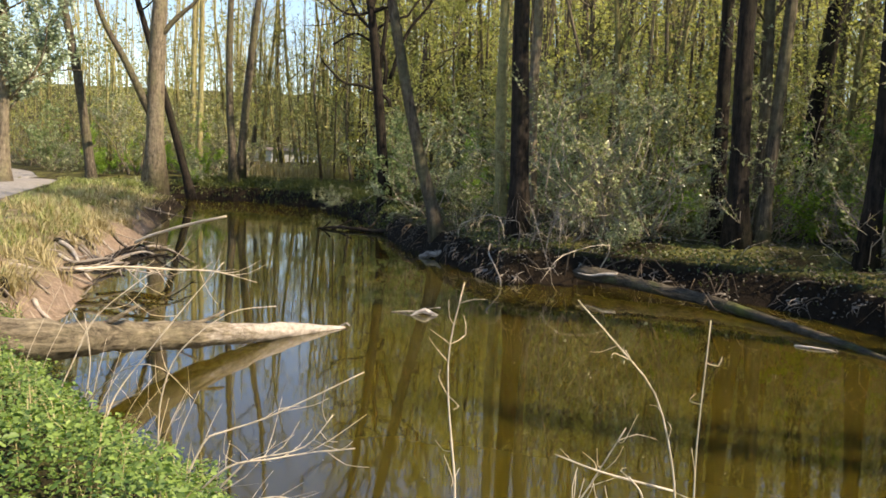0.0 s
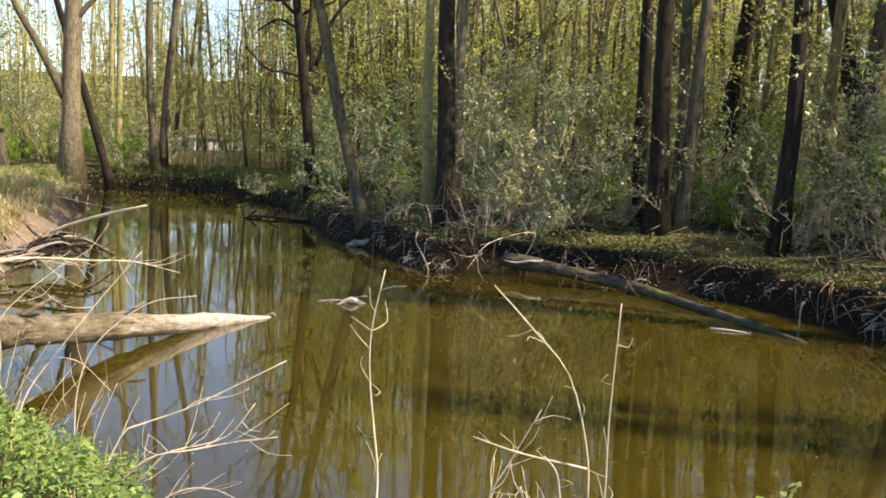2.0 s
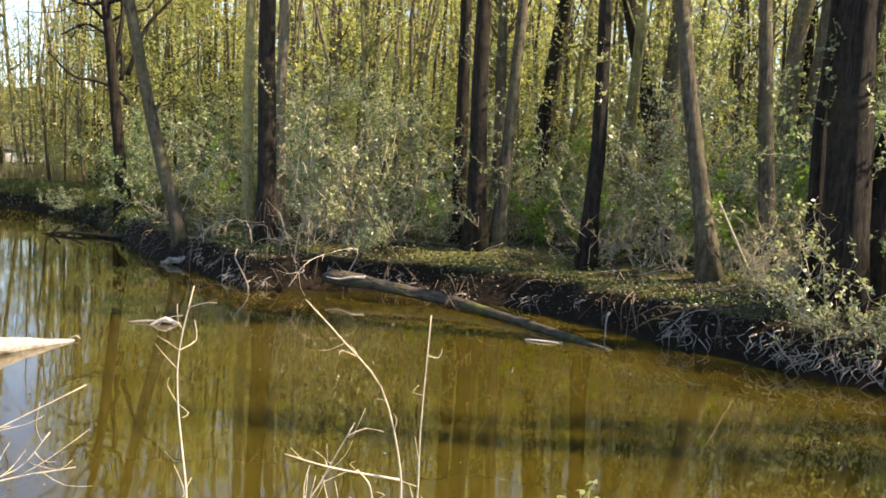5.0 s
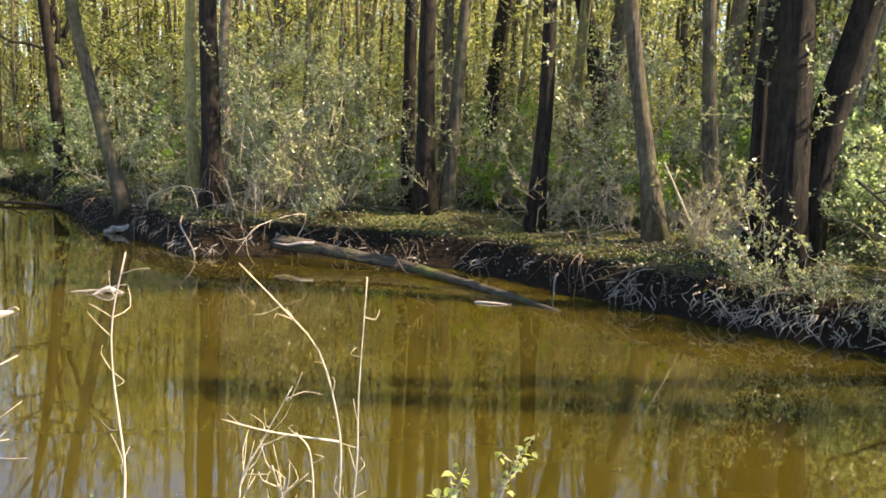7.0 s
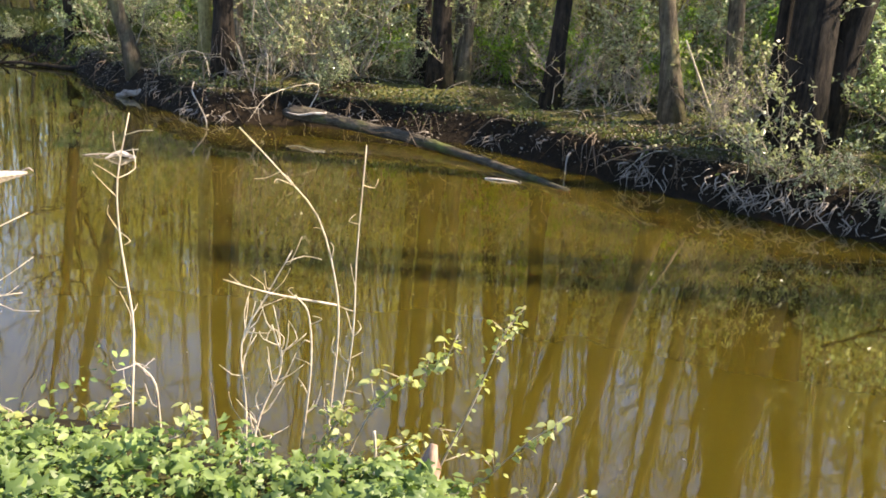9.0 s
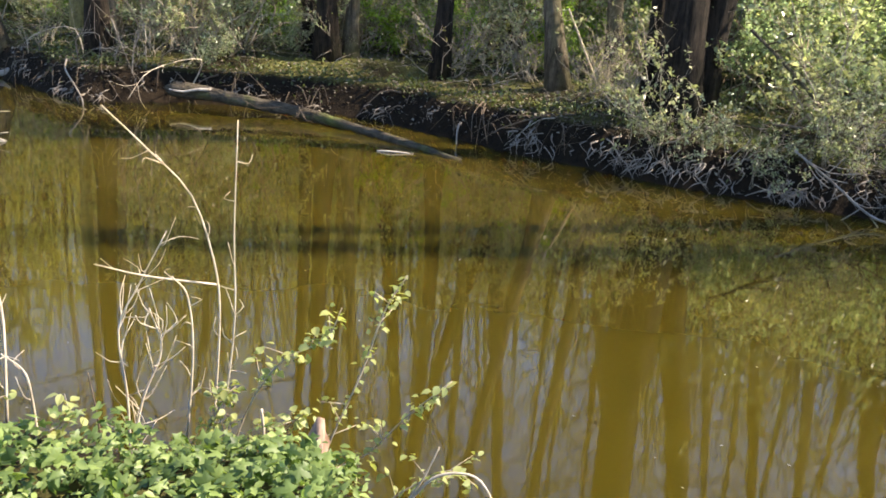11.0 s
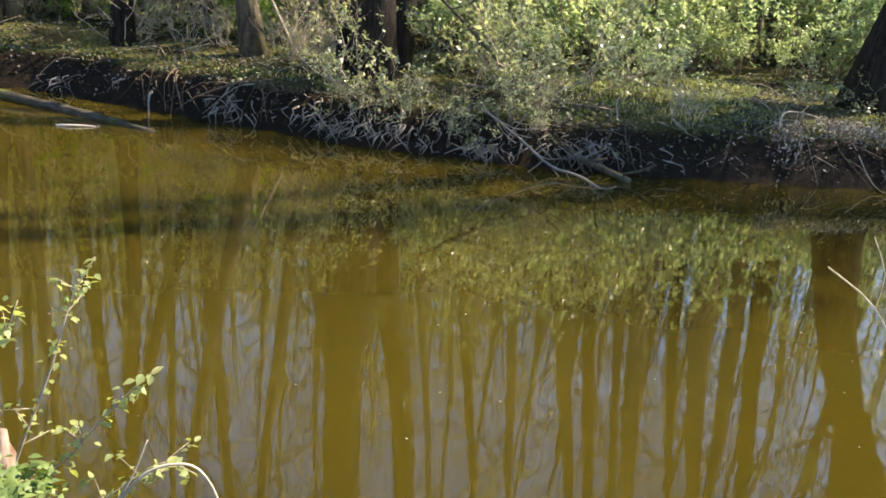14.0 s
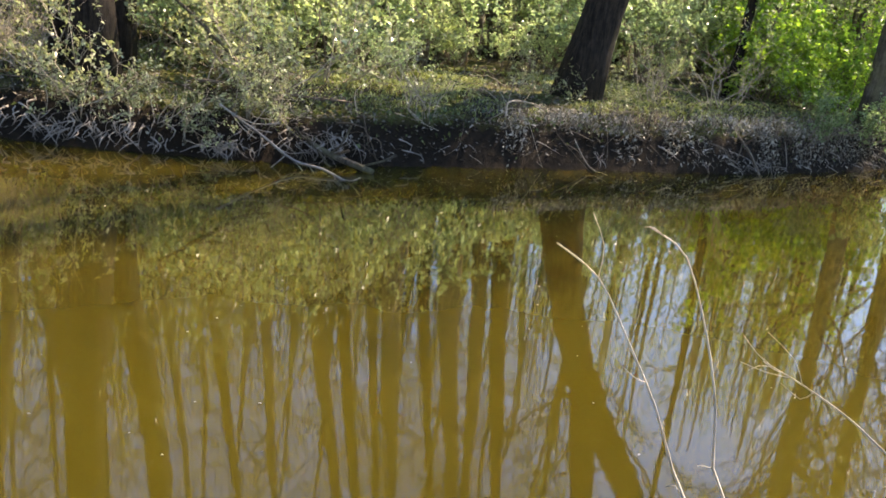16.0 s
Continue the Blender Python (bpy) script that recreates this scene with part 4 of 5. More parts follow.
foliage_mass(88, 70, 30, 62, 40, 60, 11.0, 17.0, 0.2, 20, LEAF_POLE, BARK, "thicket", "tall young trees in thin spring leaf")
foliage_mass(83, 160, -38, 110, 60, 118, 8.0, 13.0, 0.26, 17, LEAF_FAR, BARK_PALE, "far_wood", "distant sunlit wood of thin pale trees in yellow-green leaf", 2.8)
foliage_mass(84, 330, -40, -1, 54, 140, 10.0, 18.0, 0.24, 20, LEAF_FAR, BARK_PALE, "far_wood", "distant hillside wood in pale spring leaf", 2.8)

# ---- banks: roots, litter, ivy, grass ----
def along(line, a, b, n, rng):
    """Points and outward (landward) ways at random places on a broken line between the distances a and b from its start."""
    seg = np.diff(line, axis=0)
    lens = np.hypot(*seg.T)
    cum = np.concatenate([[0], np.cumsum(lens)])
    s = rng.uniform(a, b, n)
    k = np.clip(np.searchsorted(cum, s) - 1, 0, len(seg) - 1)
    p = line[k] + seg[k] * ((s - cum[k]) / lens[k])[:, None]
    out = np.stack([-seg[k][:, 1], seg[k][:, 0]], 1) / lens[k][:, None]
    return p, out


def reach(line, x, y):
    """How far along a line its nearest corner to (x, y) lies."""
    k = int(np.argmin(np.hypot(line[:, 0] - x, line[:, 1] - y)))
    return float(np.hypot(*np.diff(line[:k + 1], axis=0).T).sum()) if k else 0.0


def root_fringe(a, b, n, seed, material, label, thick=0.012, reach_in=0.4, sway=0.5):
    rng = np.random.default_rng(seed)
    p, out = along(FAR, a, b, n, rng)
    bld = Build()
    for q, o in zip(p, out):
        if waves(q[0] + seed, q[1], 0.5) + rng.normal(0, 0.3) < 0.05:
            continue
        side = np.array([-o[1], o[0]]) * rng.normal(0, sway)
        d0, d1 = rng.uniform(0.15, reach_in), rng.uniform(-0.25, 0.05)
        s, e = q + o * d0, q + o * d1 + side
        z0 = on_ground(*s) + rng.uniform(-0.05, 0.05)
        z1 = rng.uniform(-0.05, 0.22)
        m = (s + e) / 2 + rng.normal(0, 0.07, 2)
        bld.tube(curve_through([(*s, z0), (*m, max(z0, z1) * rng.uniform(0.55, 1.05) + 0.03), (*e, z1)], 5), (thick * rng.uniform(0.4, 2.2), thick * 0.35), 4)
    return single("exposed_roots", bld, material, label, "roots", "stuff")


S = [reach(FAR, *q) for q in ((-3.2, 32.4), (0, 20.3), (1.24, 17.0), (7.0, 12.9), (9.1, 8.2), (14.4, 3.3), (20.6, -1))]
root_fringe(S[0], S[2], 50, 301, TWIG_BROWN, "brown roots and dead twigs along the far bank")
root_fringe(S[1], S[3], 55, 302, TWIG_BROWN, "dark washed-out roots hanging down the earth bank")
def root_fingers(a, b, n, seed, material, label, thick=0.014, long=0.3):
    """Short tapering roots that hang from the washed-out bank towards the water, in bunches."""
    rng = np.random.default_rng(seed)
    p, out = along(FAR, a, b, n, rng)
    bld = Build()
    for q, o in zip(p, out):
        if waves(q[0] + seed, q[1], 0.4) + rng.normal(0, 0.3) < 0.0:
            continue
        side = np.array([-o[1], o[0]])
        for c in range(rng.integers(1, 4)):
            s = q + o * rng.uniform(0.12, 0.3) + side * rng.normal(0, 0.1)
            z0 = max(0.12, on_ground(*s) * rng.uniform(0.5, 0.95))
            ln = long * rng.uniform(0.4, 1.4)
            e = s - o * rng.uniform(0.1, 0.3) + side * rng.normal(0, 0.7 * ln)
            m = (s + e) / 2 - o * 0.07 + side * rng.normal(0, 0.09)
            z1 = max(-0.03, z0 - ln * rng.uniform(0.5, 1.1))
            bld.tube(curve_through([(*s, z0), (*m, z0 * 0.55 + z1 * 0.45 + rng.uniform(0, 0.05)), (*e, z1)], 5), (thick * rng.uniform(0.35, 1.7) ** 1.4, thick * 0.3), 4)
    return single("exposed_roots", bld, material, label, "roots", "stuff")


root_fingers(S[1], S[3], 70, 303, ROOT, "pale bleached roots hanging down the earth bank", 0.011, 0.25)
root_fingers(S[3] + 1.0, S[4] + 2.5, 260, 304, ROOT, "pale grey roots hanging over the water", 0.0115, 0.28)
root_fringe(S[3], S[4], 50, 305, TWIG_BROWN, "brown roots and twigs below the bank edge", 0.009)
root_fringe(S[4], S[6], 50, 306, TWIG_BROWN, "brown roots and dry bramble on the bank face", 0.007)
root_fingers(S[4], S[6], 110, 307, ROOT, "pale grey roots along the downstream bank", 0.007, 0.26)


def scatter_on(line, a, b, n, lo, hi, seed, power=1.0):
    rng = np.random.default_rng(seed)
    p, out = along(line, a, b, n, rng)
    d = lo + (hi - lo) * rng.uniform(0, 1, n) ** power
    q = p + out * d[:, None] + rng.normal(0, 0.12, (n, 2))
    return q[~in_river(q)], rng


# dark herbs hanging over the bank at the bend
q, rng = scatter_on(FAR, S[0] - 20, S[0] + 6, 5200, 0.0, 0.9, 317)
b = Build()
b.leaves(np.column_stack([q, np.maximum(0.03, ground_z(q) + rng.uniform(-0.1, 0.2, len(q)))]), 0.13, rng, 0.5, 0.2, 0.15, 0.8)
single("bank_herbs", b, LEAF_IVY, "dark herbs hanging over the bank at the bend", "ground cover", "stuff")

# withered bramble draped over the downstream bank
q, rng = scatter_on(FAR, S[5] - 2.2, S[6] + 3, 15000, 0.12, 1.0, 319)
q = q[waves(q[:, 0], q[:, 1], 0.35) + 0.5 * waves(q[:, 0] + 4, q[:, 1], 1.2) + rng.normal(0, 0.25, len(q)) > 0.0]
b = Build()
b.leaves(np.column_stack([q, ground_z(q) + rng.uniform(-0.02, 0.22, len(q))]), 0.08, rng, 0.33, 0.1, 0.2, 0.7)
single("withered_bramble", b, LEAF_WITHERED, "withered grey-brown bramble draped over the bank", "bramble", "stuff")

# low ivy and herbs on the far bank's top, leaf litter between them
q, rng = scatter_on(FAR, S[0], S[6] + 4, 20000, 0.45, 6.0, 311, 1.3)
keep = waves(q[:, 0], q[:, 1], 1.3) + rng.normal(0, 0.4, len(q)) > -0.2
q = q[keep]
b = Build()
b.leaves(np.column_stack([q, ground_z(q) + rng.uniform(0.0, 0.12, len(q))]), 0.07, rng, 0.8, 1.0)
single("ground_ivy", b, LEAF_IVY, "low ivy and herbs covering the top of the bank", "ground cover", "stuff")
q, rng = scatter_on(FAR, S[0], S[6] + 4, 22000, 0.1, 7.0, 312, 1.5)
b = Build()
b.leaves(np.column_stack([q, ground_z(q) + 0.015]), 0.07, rng, 0.6, 1.6)
single("leaf_litter", b, LEAF_LITTER, "brown fallen leaves on the woodland floor", "leaf litter", "stuff")
# leaves and dry stems hanging over the bank edge
q, rng = scatter_on(FAR, S[1], S[6] + 2, 4200, 0.3, 0.85, 313)
q = q[waves(q[:, 0] + 2, q[:, 1], 0.6) + 0.3 * rng.normal(0, 1, len(q)) > -0.1]
b = Build()
b.leaves(np.column_stack([q, ground_z(q) + rng.uniform(-0.02, 0.16, len(q))]), 0.075, rng, 0.6, 0.2, 0.15, 0.8)
single("bank_herbs", b, LEAF_IVY, "herbs and ivy hanging over the bank edge", "ground cover", "stuff")
q, rng = scatter_on(FAR, S[3], S[6] + 2, 3000, 0.2, 1.1, 318)
q = q[waves(q[:, 0], q[:, 1] + 7, 0.7) > 0.1]
b = Build()
b.leaves(np.column_stack([q, ground_z(q) + rng.uniform(-0.03, 0.2, len(q))]), 0.06, rng, 0.6, 0.1, 0.15, 0.8)
single("bramble_leaves", b, LEAF_LITTER, "withered brown bramble leaves hanging down the bank", "bramble", "stuff")
q, rng = scatter_on(FAR, S[5] - 2, S[6] + 2, 3600, 0.15, 1.2, 314)
q = q[waves(q[:, 0] + 9, q[:, 1], 0.8) > 0.0]
b = Build()
b.blades(np.column_stack([q, ground_z(q) - 0.02]), 0.4, rng, 0.009, 1.2)
single("dry_bramble", b, TWIG_BROWN, "dry brown bramble stems matted over the bank", "bramble", "stuff")
q, rng = scatter_on(FAR, S[3], S[6] + 2, 46000, 0.9, 6.0, 315)
q = q[(waves(q[:, 0] + 3, q[:, 1], 1.9) + 0.25 * (q[:, 0] > 10.5) > 0.0)]
b = Build()
b.blades(np.column_stack([q, ground_z(q) - 0.01]), 0.09, rng, 0.016, 1.1)
single("moss_grass", b, GRASS, "short sunlit yellow-green grass in the wood", "grass", "stuff")
q, rng = scatter_on(FAR, S[0] - 16, S[0] + 3, 8000, 0.7, 3.0, 316, 1.3)
b = Build()
b.blades(np.column_stack([q, ground_z(q) - 0.01]), 0.42, rng, 0.018, 0.9)
single("bank_grass", b, GRASS_DARK, "rough green grass on the bank at the bend", "grass", "stuff")

# grass of the left bank
L = [reach(NEAR, *p) for p in ((-11.0, 35.4), (-6.2, 14.5), (-5.2, 10.8), (-2.0, 6.2))]


def left_bank(name, n, lo, hi, seed, h, material, label, lean=0.6, power=1.0, a=L[0] - 2, b_=L[2] + 1, tuft=0):
    rng = np.random.default_rng(seed)
    p, out = along(NEAR, a, b_, n, rng)
    q = p - out * (lo + (hi - lo) * rng.uniform(0, 1, n) ** power)[:, None] + rng.normal(0, 0.15, (n, 2))
    q = q[~in_river(q) & (to_line(q, PATHWAY) > 1.2)]
    q = q[waves(q[:, 0], q[:, 1], 0.8) + rng.normal(0, 0.35, len(q)) > -0.25]
    if tuft:
        q = np.repeat(q, tuft, 0) + rng.normal(0, 0.05, (len(q) * tuft, 2))
        q = q[~in_river(q)]
    bl = Build()
    bl.blades(np.column_stack([q, ground_z(q) - 0.02]), h, rng, 0.014, lean)
    return single(name, bl, material, label, "grass", "stuff")


left_bank("grass", 14000, 1.1, 6.5, 321, 0.17, GRASS_DARK, "green grass on the left river bank", 1.1)
left_bank("grass_tufts", 420, 1.2, 5.0, 325, 0.38, GRASS, "arching tufts of green grass on the left bank", 1.5, 1.4, L[0] - 2, L[2] + 1, 26)
left_bank("dry_grass", 300, 0.65, 2.8, 322, 0.46, GRASS_DRY, "straw-coloured dry grass tufts hanging over the bank", 1.7, 1.3, L[0] + 4, L[2] + 1, 24)
left_bank("dry_stems", 260, 0.1, 1.2, 323, 0.3, TWIG, "pale dry stalks and roots on the eroded bank", 1.3)
rng = np.random.default_rng(324)
p, out = along(NEAR, L[0] + 2, L[2], 14, rng)
b = Build()
for q, o in zip(p, out):
    s, e = q - o * rng.uniform(0.3, 1.3), q + o * rng.uniform(-0.3, 0.3) + rng.normal(0, 0.9, 2)
    m = (s + e) / 2 + rng.normal(0, 0.1, 2)
    b.tube(curve_through([(*s, on_ground(*s) + 0.05), (*m, max(0.1, on_ground(*m)) + 0.12), (*e, 0.03)], 6), (rng.uniform(0.012, 0.035), 0.006), 5)
single("bank_roots", b, ROOT, "pale driftwood roots on the eroded left bank", "roots", "stuff")

# twigs lying and sticking up on the far bank's top
rng = np.random.default_rng(330)
for label, material, n, lo, hi, r in (("pale dead twigs strewn over the bank", TWIG_GREY, 130, 0.2, 4.0, 0.008), ("brown dead twigs strewn over the woodland floor", TWIG_BROWN, 190, 0.2, 5.0, 0.01)):
    p, out = along(FAR, S[1], S[6], n, rng)
    b = Build()
    for q, o in zip(p, out):
        s = q + o * rng.uniform(lo, hi)
        th, ln = rng.uniform(0, 6.28), rng.uniform(0.3, 1.1)
        e = s + ln * np.array([math.cos(th), math.sin(th)])
        m = (s + e) / 2 + rng.normal(0, 0.12, 2)
        rise = rng.uniform(0.02, 0.5) ** 1.5
        b.tube(curve_through([(*s, on_ground(*s)), (*m, max(0.02, on_ground(*m)) + rise), (*e, max(0.02, on_ground(*e)) + rise * rng.uniform(0, 1.4))], 6), (r * rng.uniform(0.6, 1.5), r * 0.3), 4)
    single("fallen_twigs", b, material, label, "twigs", "stuff")

# ---- logs and driftwood ----
def log(name, pts, r0, r1, material, label, seed, sides=18, wob=0.11, blunt=1.0):
    rng = np.random.default_rng(seed)
    b = Build()
    line = curve_through(pts, 44)
    radii = (r0 + (r1 - r0) * np.linspace(0, 1, len(line)) ** blunt) * (1 + 0.07 * np.sin(np.linspace(0, 17, len(line))) + rng.normal(0, 0.03, len(line)))
    radii[0] *= 0.35
    radii[1] *= 0.8
    t = thing(name, (0, 0, 0), label, "log")
    axis = Vector(line[-1] - line[0])
    t.matrix_basis = Matrix.Translation(Vector(line[0])) @ axis.to_track_quat("Z", "Y").to_matrix().to_4x4()
    b.tube(along_log(t, line), radii, sides, wob, rng)
    part("trunk", b, material, t)
    return t


def along_log(t, pts):
    """Points of the place, seen from a log whose z runs along it."""
    inv = t.matrix_basis.inverted()
    return np.array([inv @ Vector(p) for p in np.asarray(pts, float)])


def log_mat():
    """Grey-brown bark that gives way to bleached bare wood towards the log's tip."""
    m = bark_mat("log_bark", (0.05, 0.04, 0.027), (0.34, 0.29, 0.21), (0.27, 0.24, 0.16), 0.47)
    nt = m.node_tree
    p = nt.nodes["Principled BSDF"]
    old = p.inputs["Base Color"].links[0].from_socket
    co = nt.nodes.new("ShaderNodeTexCoord")
    sep = nt.nodes.new("ShaderNodeSeparateXYZ")
    nt.links.new(co.outputs["Object"], sep.inputs[0])
    n = noise_tex(nt, 5.0, 8, 0.75, (1, 1, 0.3))
    add_ = nt.nodes.new("ShaderNodeMath")
    add_.operation = "MULTIPLY_ADD"
    add_.inputs[1].default_value = 4.5
    nt.links.new(n.outputs[0], add_.inputs[0])
    nt.links.new(sep.outputs[2], add_.inputs[2])
    rg = nt.nodes.new("ShaderNodeMapRange")
    rg.inputs[1].default_value, rg.inputs[2].default_value = 6.2, 6.9
    nt.links.new(add_.outputs[0], rg.inputs[0])
    wood = ramp(nt, noise_tex(nt, 14, 6, 0.7, (1, 1, 1)).outputs[0], [(0.3, (0.3, 0.24, 0.185)), (0.7, (0.68, 0.61, 0.53))])
    nt.links.new(mix(nt, rg.outputs[0], old, wood.outputs[0]), p.inputs["Base Color"])
    return m


BARK_LOG = log_mat()
big_log = log("fallen_log", [(-4.6, 6.9, 0.95), (-3.67, 7.76, 0.7), (-3.46, 8.84, 0.5), (-3.01, 9.95, 0.29), (-2.46, 10.83, 0.15), (-2.0, 11.5, 0.06), (-1.35, 12.1, -0.03)], 0.175, 0.05, BARK_LOG, "thick fallen log with a bleached tip lying in the water", 401, 22, 0.14, 2.6)
for k, pts in enumerate(([(-3.05, 10.0, 0.38), (-2.8, 10.25, 0.45), (-2.7, 10.5, 0.5)], [(-3.5, 8.7, 0.66), (-3.3, 8.75, 0.78), (-3.2, 8.9, 0.85)])):
    b = Build()
    b.tube(along_log(big_log, curve_through(pts, 5)), (0.035, 0.015), 6, 0.15, np.random.default_rng(410 + k))
    part("branch_stub", b, BARK_LOG, big_log)
moss_log = log("fallen_log", [(2.75, 16.9, 0.3), (3.4, 16.4, 0.28), (3.94, 15.9, 0.22), (4.82, 14.95, 0.14), (5.46, 13.6, 0.07), (5.89, 12.2, 0.03), (6.25, 11.05, -0.02)], 0.15, 0.05, bark_mat("mossy_log_bark", (0.03, 0.025, 0.018), (0.16, 0.135, 0.1), (0.12, 0.14, 0.04), 0.5), "long mossy log lying along the far bank in the water", 403)
b = Build()
b.tube(along_log(moss_log, curve_through([(3.5, 16.25, 0.36), (3.25, 16.3, 0.36), (3.0, 16.45, 0.3), (2.75, 16.5, 0.34)], 10)), (0.04, 0.012), 7, 0.2, np.random.default_rng(412))
part("branch_stub", b, WOOD_PALE, moss_log, "bleached broken branch end")


def stick(name, pts, r0, r1, material, label, category="branch", sides=6, n=14, group="", forks=0, seed=0, fork_len=0.25):
    """A branch; its side twigs are parts of it."""
    b = Build()
    rng = np.random.default_rng(seed + 900)
    line = curve_through(pts, n)
    b.tube(line, (r0, r1), sides, 0.1, rng)
    ob = single(name, b, material, label, category, "", group)
    for k in range(forks):
        at = rng.integers(1, len(line) - 1)
        w = line[at] - line[at - 1]
        w = w / np.linalg.norm(w) + rng.normal(0, 0.6, 3)
        w /= np.linalg.norm(w)
        ln = fork_len * rng.uniform(0.5, 1.3)
        b = Build()
        way = [line[at], line[at] + w * ln * 0.5 + rng.normal(0, 0.02, 3), line[at] + w * ln + np.array([0, 0, 0.15 * ln])]
        b.tube(curve_through(way, 5), (min(r0, r1 + 0.4 * r0) * 0.45, r1 * 0.4), 4)
        part("side_twig", b, material, ob)
    return ob


stick("driftwood", [(-0.75, 13.45, 0.0), (-0.5, 13.4, 0.03), (-0.25, 13.35, 0.03), (0.0, 13.25, 0.0)], 0.008, 0.018, WOOD_PALE, "small bleached driftwood piece floating in the water", "driftwood", forks=6, seed=1, fork_len=0.3)
b = Build()
b.tube([(-0.42, 13.2, 0.0), (-0.3, 13.24, 0.05), (-0.2, 13.27, 0.075), (-0.12, 13.28, 0.04), (0.02, 13.25, 0.01)], [0.012, 0.035, 0.05, 0.03, 0.01], 5, 0.35, np.random.default_rng(3))
single("driftwood", b, WOOD_PALE, "pale bleached splinter of wood at the water surface", "driftwood", smooth=False)
stick("sunken_branch", [(-4.3, 27.9, -0.02), (-3.6, 27.7, 0.08), (-2.8, 27.3, 0.07), (-2.0, 26.8, 0.06), (-1.3, 26.4, 0.2)], 0.03, 0.09, BARK_DARK, "dark waterlogged branch lying at the surface", forks=9, seed=60, fork_len=0.5)
b = Build()
b.tube(curve_through([(-0.55, 20.95, 0.02), (-0.25, 20.75, 0.1), (0.1, 20.6, 0.12), (0.45, 20.45, 0.05)], 9), [0.03, 0.05, 0.08, 0.06, 0.07, 0.09, 0.06, 0.05, 0.03, 0.02][:len(curve_through([(-0.55, 20.95, 0.02), (-0.25, 20.75, 0.1), (0.1, 20.6, 0.12), (0.45, 20.45, 0.05)], 9))], 7, 0.35, np.random.default_rng(4))
single("root_stump", b, ROOT, "grey washed-out root lump at the waterline", "root", smooth=False)
stick("floating_stick", [(5.2, 11.9, 0.005), (5.4, 11.75, 0.02), (5.65, 11.65, 0.005)], 0.02, 0.012, WOOD_PALE, "short pale stick floating on the river", "stick", forks=1, seed=2, fork_len=0.15)
stick("stranded_stick", [(-1.42, 12.2, 0.0), (-1.33, 12.16, 0.05), (-1.27, 12.12, 0.02)], 0.014, 0.008, WOOD_PALE, "small pale stick standing out of the water", "stick")
stick("bent_root", [(1.05, 17.6, 0.75), (1.0, 17.2, 0.6), (1.1, 16.9, 0.4), (1.22, 16.6, 0.15), (1.23, 16.5, -0.02)], 0.018, 0.015, ROOT, "pale bent root dipping into the water", "root")
stick("forked_root", [(7.06, 12.7, 0.3), (6.93, 12.52, 0.27), (6.86, 12.42, 0.17), (6.8, 12.3, 0.0)], 0.024, 0.012, ROOT, "pale washed root stump by the bank", "root")
stick("pale_root", [(8.5, 11.1, 0.28), (8.35, 11.16, 0.18), (8.1, 11.1, 0.06), (7.98, 11.0, -0.02)], 0.035, 0.02, ROOT, "pale stick reaching from the bank to the water", "root", forks=2, seed=6)
stick("leaning_stick", [(8.95, 12.55, 2.3), (9.35, 12.6, 1.7), (9.75, 12.7, 1.15), (10.0, 12.75, 0.85)], 0.015, 0.03, TWIG, "dry branch leaning against an alder trunk", "branch")
# fallen branches that dip into the river downstream
stick("fallen_branch", [(10.3, 9.6, 2.2), (10.44, 9.03, 1.8), (10.47, 8.22, 1.25), (10.5, 7.38, 0.66), (10.39, 6.67, 0.24), (10.49, 5.76, 0.02)], 0.028, 0.05, BARK, "grey fallen branch slanting down into the water", n=22, forks=26, seed=7, fork_len=0.5)
stick("fallen_branch", [(9.5, 7.7, 0.75), (9.76, 7.19, 0.4), (9.81, 6.63, 0.12), (9.87, 6.19, 0.07), (9.79, 5.76, -0.01)], 0.016, 0.02, ROOT, "thin pale branch trailing in the water", n=16, forks=12, seed=8, fork_len=0.6)
stick("fallen_branch", [(9.94, 8.54, 0.95), (10.43, 7.96, 0.92), (10.84, 7.43, 0.84), (11.4, 6.86, 0.8)], 0.03, 0.016, TWIG_BROWN, "brown dead branch lying on the bank", n=12, forks=10, seed=9, fork_len=0.6)
stick("fallen_branch", [(17.0, 1.9, 0.75), (16.7, 1.5, 0.45), (16.5, 1.2, 0.1)], 0.03, 0.02, TWIG_BROWN, "brown dead branch sloping into the river", forks=6, seed=10, fork_len=0.5)
stick("fallen_branch", [(13.1, 4.9, 0.75), (13.6, 5.05, 0.95), (14.2, 4.85, 0.9), (14.5, 4.5, 0.75)], 0.015, 0.01, TWIG_GREY, "grey twig bent over the bank", forks=6, seed=11, fork_len=0.5)
for k, (x, y) in enumerate(((1.9, 17.9), (2.6, 17.2), (3.2, 17.1), (1.3, 18.6), (3.9, 16.6), (0.4, 20.0), (2.2, 17.4), (4.6, 16.0))):
    rng = np.random.default_rng(700 + k)
    z0 = on_ground(x, y)
    e = np.array([x, y]) + rng.normal(0, 0.9, 2)
    stick("dead_branch", [(x, y, z0 - 0.05), (x + rng.normal(0, 0.2), y - 0.2, z0 + rng.uniform(0.3, 0.7)), (e[0], e[1] - 0.4, z0 + rng.uniform(0.1, 0.9)), (e[0] + rng.normal(0, 0.5), e[1] - 0.8, rng.uniform(0.1, 0.7))], 0.013, 0.004, (ROOT, TWIG_BROWN, TWIG)[k % 3], "crooked dead branch tangled on the bank", "branch", group="dead branches under the alders", forks=12, seed=20 + k, fork_len=0.5)
